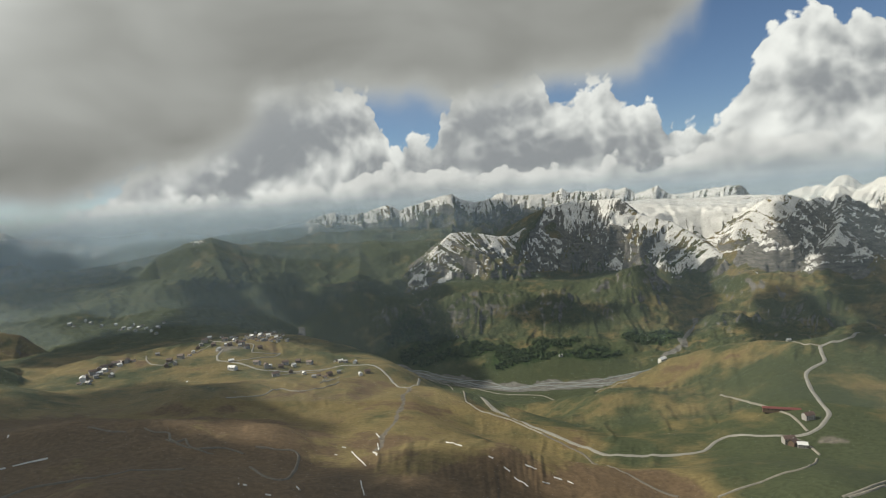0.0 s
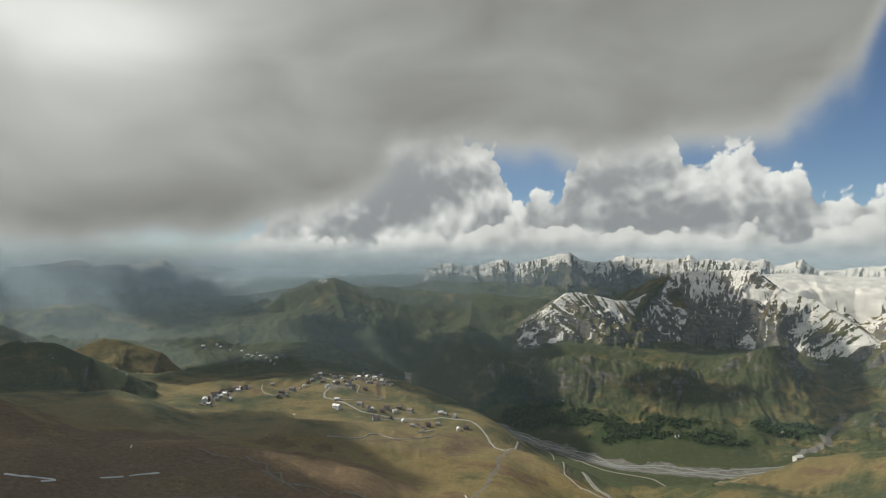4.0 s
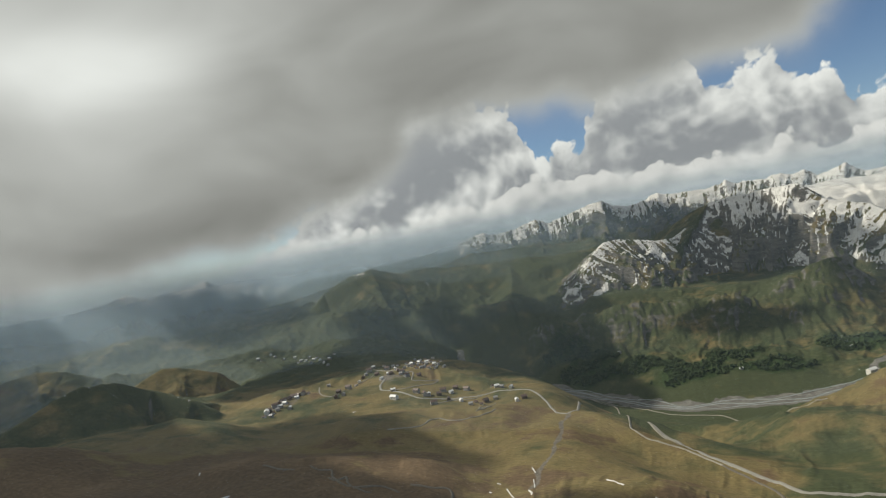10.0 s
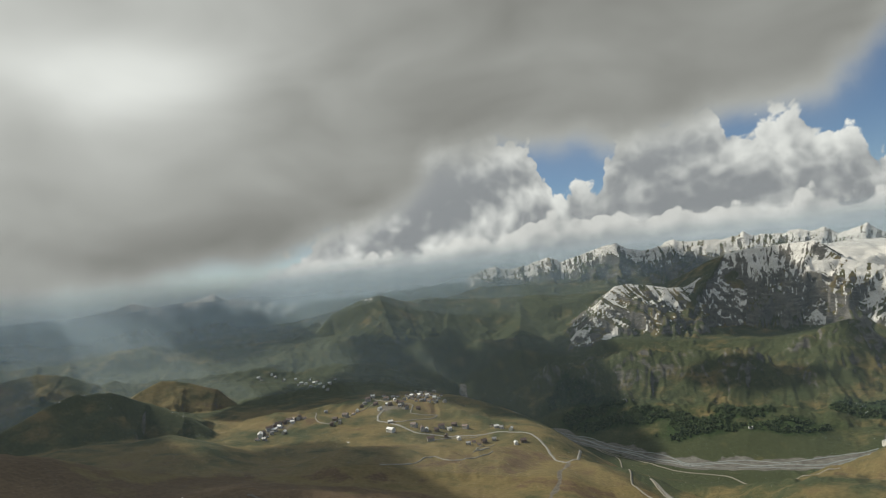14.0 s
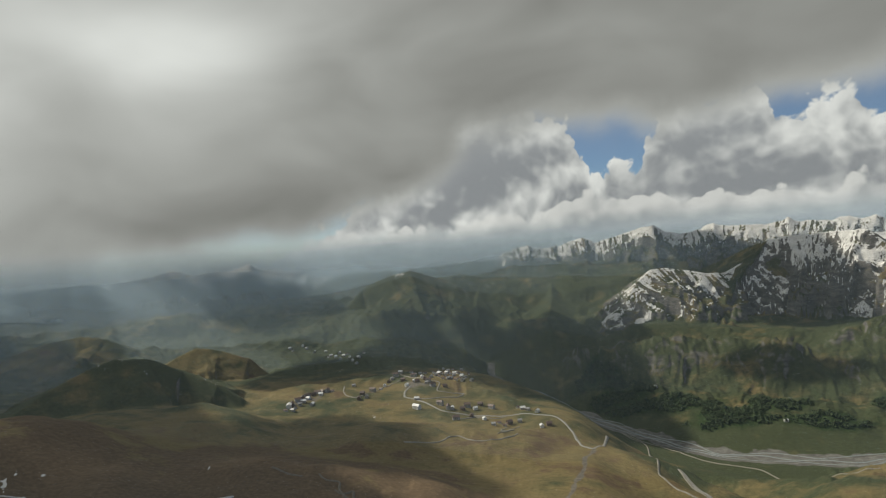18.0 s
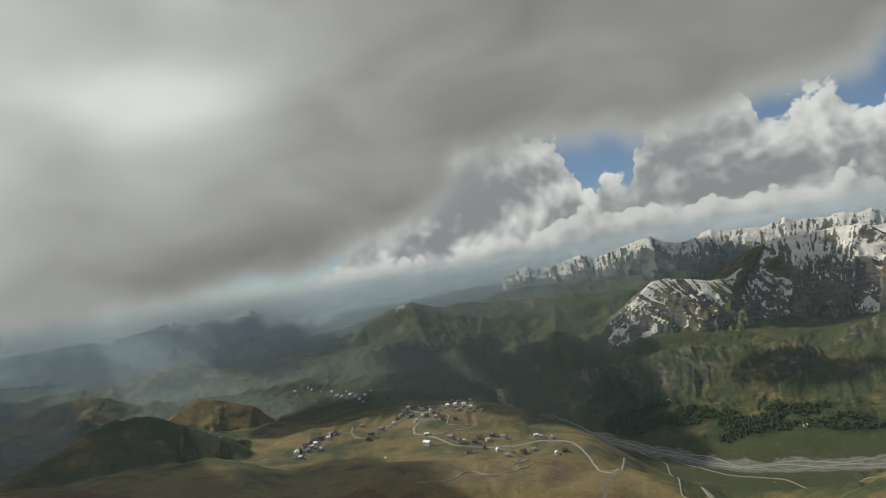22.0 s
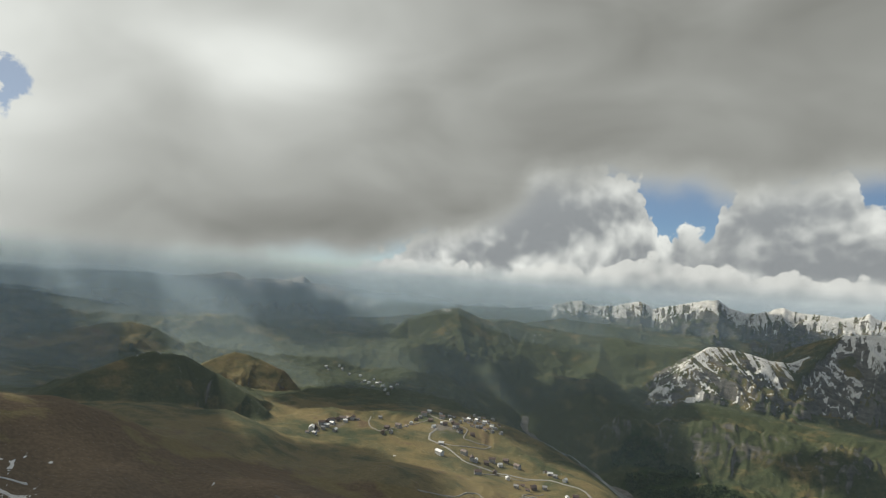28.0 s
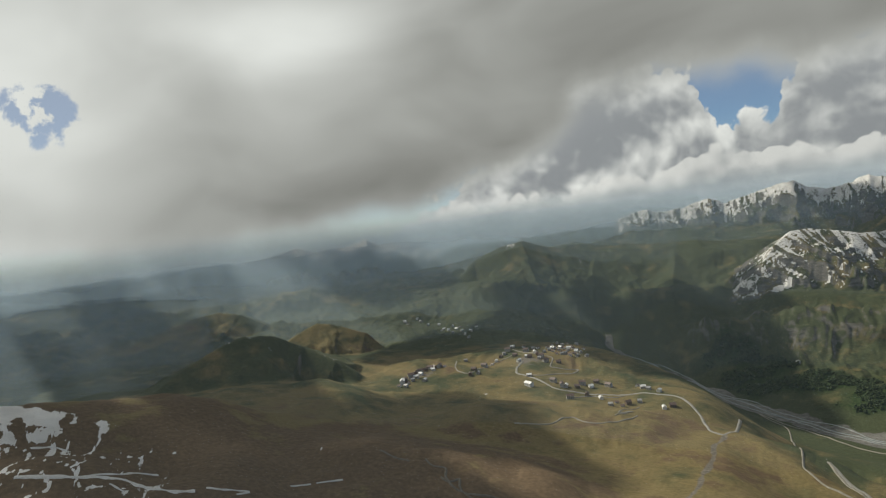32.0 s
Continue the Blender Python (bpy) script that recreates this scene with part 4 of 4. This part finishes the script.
track("dirt_track", 4, dirt_way, (-446, 809), (-424, 788), (-409, 809), (-402, 785), (-372, 755), (-346, 752), (-320, 778), (-290, 760))
track("valley_road", 6, gravel_way, (-88, 2136), (89, 1891), (176, 1821), (281, 1798), (409, 1591), (497, 1615))
snow_strip((-17, 847), (-5, 821), (6, 809))
snow_strip((42, 780), (48, 775))
snow_strip((61, 763), (68, 757))
snow_strip((72, 747), (80, 738), (88, 729))
snow_strip((92, 780), (101, 778), (107, 777))
snow_strip((109, 745), (119, 746))
snow_strip((128, 766), (139, 763))
snow_strip((146, 761), (152, 753))
snow_strip((-135, 943), (-126, 915))
snow_strip((-126, 886), (-119, 845))
snow_strip((-126, 832), (-115, 798))
snow_strip((-160, 846), (-143, 801), (-127, 764))
snow_strip((-121, 680), (-115, 652), (-109, 628))
snow_strip((-187, 637), (-182, 631))
snow_strip((-182, 827), (-178, 825))
snow_strip((-179, 871), (-173, 869))
snow_strip((-239, 615), (-235, 615))
snow_strip((-212, 605), (-206, 605))
snow_strip((-734, 413), (-710, 438), (-699, 456), (-689, 480), (-671, 502), (-643, 508), (-615, 520), (-599, 540), width=7)
snow_strip((-698, 462), (-692, 498), (-693, 527), (-691, 552), width=3.5)
snow_strip((-597, 554), (-581, 566), (-563, 589), width=2.5)
snow_strip((-555, 647), (-539, 668), width=2)
snow_strip((-535, 674), (-510, 699), width=1.6)
snow_strip((-569, 369), (-552, 381), (-525, 398), (-501, 407), (-469, 412), width=34)
snow_strip((-521, 419), (-505, 440), (-489, 457), width=8)
snow_strip((-590, 416), (-578, 419), (-566, 422), width=5)
snow_strip((-812, 464), (-810, 490), (-787, 497), width=4)
snow_strip((-666, 479), (-644, 482), width=3)
snow_strip((-552, 432), (-545, 447), width=2)
snow_strip((-630, 419), (-609, 426), width=3)
snow_strip((-565, 571), (-562, 588), width=2)


# ---- houses ----
def part(name, bm, material, parent, label=""):
    me = bpy.data.meshes.new(name)
    bmesh.ops.recalc_face_normals(bm, faces=bm.faces)
    bm.to_mesh(me)
    bm.free()
    me.materials.append(material)
    ob = new(name, me)
    ob.parent = parent
    if label:
        tagged(ob, label)
    return ob


def block(x0, x1, y0, y1, z0, z1):
    bm = bmesh.new()
    bmesh.ops.create_cube(bm, size=1.0)
    for v in bm.verts:
        v.co = Vector(((x0 + x1) / 2 + v.co.x * (x1 - x0), (y0 + y1) / 2 + v.co.y * (y1 - y0), (z0 + z1) / 2 + v.co.z * (z1 - z0)))
    return bm


def gabled(long, wide, eaves, ridge, base=-4.0):
    """Walls with two gables, as one mesh."""
    bm = bmesh.new()
    ends = []
    for x in (-long / 2, long / 2):
        ends.append([bm.verts.new((x, y, z)) for y, z in ((-wide / 2, base), (wide / 2, base), (wide / 2, eaves), (0, ridge), (-wide / 2, eaves))])
    a, b = ends
    bm.faces.new(a)
    bm.faces.new(b[::-1])
    for k in range(5):
        bm.faces.new((a[k], b[k], b[(k + 1) % 5], a[(k + 1) % 5]))
    return bm


def roof_of(long, wide, eaves, ridge, over=0.7, thick=0.25):
    """Two sloping slabs that meet at the ridge, past the walls on all sides."""
    bm = bmesh.new()
    slope = (ridge - eaves) / (wide / 2)
    ends = []
    for x in (-long / 2 - over, long / 2 + over):
        y, z = wide / 2 + over, eaves - slope * over
        ends.append([bm.verts.new((x, p, q)) for p, q in ((-y, z + 0.05), (0, ridge + 0.05), (y, z + 0.05), (y, z + thick + 0.05), (0, ridge + thick + 0.1), (-y, z + thick + 0.05))])
    a, b = ends
    for f in ((0, 1, 4, 5), (1, 2, 3, 4)):
        bm.faces.new([a[k] for k in f])
        bm.faces.new([b[k] for k in f[::-1]])
    for k in range(6):
        bm.faces.new((a[k], b[k], b[(k + 1) % 6], a[(k + 1) % 6]))
    return bm


def house(name, long, wide, eaves, ridge, wall_m, roof_m, storeys, bays, label, category="house"):
    base = new(name)
    base.empty_display_size = 1.0
    part("wall", gabled(long, wide, eaves, ridge), wall_m, base)
    part("roof", roof_of(long, wide, eaves, ridge), roof_m, base)
    part("chimney", block(long * 0.2, long * 0.2 + 0.9, wide * 0.12, wide * 0.12 + 0.9, eaves, ridge + 1.1), render_grey, base)
    part("door", block(-long * 0.42, -long * 0.42 + 1.3, -wide / 2 - 0.08, -wide / 2 + 0.05, 0.1, 2.3), stained_wood, base)
    for side in (-1, 1):
        for s in range(storeys):
            for k in range(bays):
                x = long * ((k + 0.5) / bays - 0.5)
                z = 0.9 + s * 2.9
                if side == -1 and s == 0 and k == 0:
                    continue
                part("window", block(x - 0.75, x + 0.75, side * wide / 2 - 0.06, side * wide / 2 + 0.06, z, z + 1.5), dark_pane, base)
    return tagged(base, label, category, "houses of the mountain village")


KIND = {
    "hotel": [house("hotel", 24, 13, 8.8, 12.8, render_white, roof_white, 3, 6, "large pale hotel with a white sheet-metal roof", "hotel")],
    "white": [house("house", 12, 9, 5.4, 8.4, render_white, roof_white, 2, 3, "white-roofed mountain house with rendered walls"),
              house("house", 14, 10, 5.6, 8.8, render_grey, roof_white, 2, 4, "grey mountain house under a bright white roof")],
    "brown": [house("chalet", 14, 10, 5.8, 9.8, stained_wood, roof_brown, 2, 3, "dark wooden chalet with a steep brown roof", "chalet"),
              house("chalet", 18, 11, 8.4, 12.4, render_grey, roof_brown, 3, 4, "three-storey chalet with a dark brown roof", "chalet")],
    "grey": [house("house", 11, 9, 5.4, 8.2, render_grey, roof_grey, 2, 3, "grey village house with a sheet-metal roof"),
             house("house", 10, 8, 3.2, 5.6, render_white, roof_brown, 1, 3, "low white cottage with a brown roof")],
}
for first in [h for k in KIND.values() for h in k]:
    first["set"] = 0


def settle(kind, *places):
    """Houses of one kind, set on the ground at these places."""
    for i, (x, y) in enumerate(places):
        first = KIND[kind][i % len(KIND[kind])]
        z = float(ground_z(x, y)[0])
        m = pose(x, y, z + 0.6, 0, 0, random.choice((20, 35, -15, 70, 110, 5)) + random.uniform(-12, 12))
        if first["set"]:
            copy_thing(first, m)
        else:
            first["set"] = 1
            first.matrix_world = m


def long_shed(x, y):
    shed = house("long_shed", 62, 9, 4.2, 6.4, stained_wood, roof_red, 1, 10, "long low shed with a dull red roof by the meadow road", "shed")
    shed.matrix_world = pose(x, y, float(ground_z(x, y)[0]) + 0.6, 0, 0, -22)


settle("hotel", (-933, 1435), (-598, 1551), (622, 1672))
settle("white", (-929, 1525), (-886, 1478), (-716, 1761), (-630, 1632), (-798, 1769), (-507, 1589), (-404, 1549), (-325, 1667), (-278, 1637), (-801, 1907), (-244, 1508), (551, 895), (1125, 1886), (-1598, 2418))
settle("white", (-1602, 2532), (-1291, 2273), (-1260, 2258), (-1262, 2333), (-1208, 2285), (-1313, 2386), (-1396, 2405), (-1456, 2404), (-1130, 2172), (-1120, 2207), (-698, 1851), (-677, 1958), (-652, 1967), (-624, 1968))
settle("white", (-587, 1935), (-705, 1804), (-454, 1634), (-924, 1492), (-918, 1577), (32, 2471), (417, 2163))
settle("brown", (-937, 1456), (-938, 1487), (-945, 1522), (-940, 1537), (-939, 1567), (-936, 1589), (-929, 1604), (-917, 1613), (-792, 1580), (-462, 1486), (-453, 1683), (541, 915), (543, 906), (617, 983))
settle("brown", (-330, 1523), (-664, 1819), (-683, 1835), (-517, 1584), (-802, 1622), (-798, 1683), (-804, 1816), (-802, 1868), (-750, 1810), (-736, 1869), (-697, 1803), (-638, 1785), (-600, 1797), (-479, 1639))
settle("brown", (-446, 1570), (-415, 1665), (-228, 1526), (-549, 1606), (-482, 1604))
settle("grey", (-895, 1741), (-361, 1538), (-681, 1935), (-671, 1964), (-650, 1945), (-641, 1966), (-620, 1948), (-609, 1964), (-588, 1944), (-634, 1877), (-612, 1898), (-585, 1906), (-675, 1875), (-714, 2055))
settle("grey", (-682, 2069), (-622, 1984), (-567, 1918), (-344, 1690), (-308, 1656), (-918, 1442), (-919, 1467), (-1574, 2405), (-1570, 2515), (-1305, 2270), (-1218, 2224), (-1269, 2373), (-1093, 2133), (-1129, 2273))
settle("grey", (-778, 1603), (-792, 1726), (-805, 1845), (-772, 1935), (-740, 1939), (-729, 1953), (-663, 1802), (-658, 1907), (-621, 1890), (-588, 1873), (-566, 1879), (-697, 1960), (-715, 2108), (-679, 2112))
settle("grey", (-650, 2128), (-582, 1993), (-538, 1885), (-920, 1400), (-905, 1411), (-904, 1621), (-361, 1481), (-337, 1497), (-308, 1547))
long_shed(604, 1042)
for first in [h for k in KIND.values() for h in k]:
    del first["set"]

# ---- water in the riverbed ----
for shift, wide, seed in ((-14.0, 7.0, 3), (10.0, 9.0, 7), (32.0, 5.0, 12)):
    line = []
    pts = np.array(RIVER[1:6], float)
    s = np.concatenate([[0], np.cumsum(np.hypot(*np.diff(pts, axis=0).T))])
    for u in np.linspace(20, s[-1] - 20, 70):
        x, y = np.interp(u, s, pts[:, 0]), np.interp(u, s, pts[:, 1])
        line.append((x, y + shift + 34 * float(perlin(np.array([u / 130.0]), np.array([seed * 1.7]), seed)[0])))
    me = draped("stream", line, wide, 1.0)
    me.materials.append(stream_water)
    tagged(new("stream", me), "shallow milky stream branching over the gravel bed", "stream", kind="structure")

# ---- woods on the far bank ----
rng = np.random.default_rng(4)
tx, ty = [], []
for wx0, wy0, sx, sy in WOODS:
    n = int(sx * sy / 20)
    a, r = rng.uniform(0, 2 * np.pi, n), np.sqrt(rng.uniform(0, 1.25, n))
    tx.append(wx0 + sx * r * np.cos(a))
    ty.append(wy0 + sy * r * np.sin(a))
tx, ty = np.concatenate(tx), np.concatenate(ty)
keep = fbm(tx / 90, ty / 90, 3, 55) > -0.12
tx, ty = tx[keep], ty[keep]
tz = ground_z(tx, ty)
ball = bmesh.new()
bmesh.ops.create_icosphere(ball, subdivisions=1, radius=1.0)
unit = np.array([v.co[:] for v in ball.verts])
faces1 = np.array([[v.index for v in f.verts] for f in ball.faces])
ball.free()
cv, cf, k0 = [], [], 0
for x, y, z in zip(tx, ty, tz):
    tall = rng.uniform(6.5, 12.5)
    for c in range(3):
        off = rng.normal(0, 0.22, 3) * tall * np.array([1, 1, 0.5])
        v = unit * rng.uniform(0.7, 1.15, (12 if len(unit) == 12 else len(unit), 1)) * np.array([0.30, 0.30, 0.36]) * tall
        cv.append(v + off + (x, y, z + tall * (0.45 + 0.14 * c)))
        cf.append(faces1 + k0)
        k0 += len(unit)
me = bpy.data.meshes.new("woodland")
me.from_pydata(np.concatenate(cv).tolist(), [], np.concatenate(cf).tolist())
me.materials.append(crown_green)
tagged(new("woodland", me), "dark green broadleaf woods on the far river bank", "woods", kind="stuff")
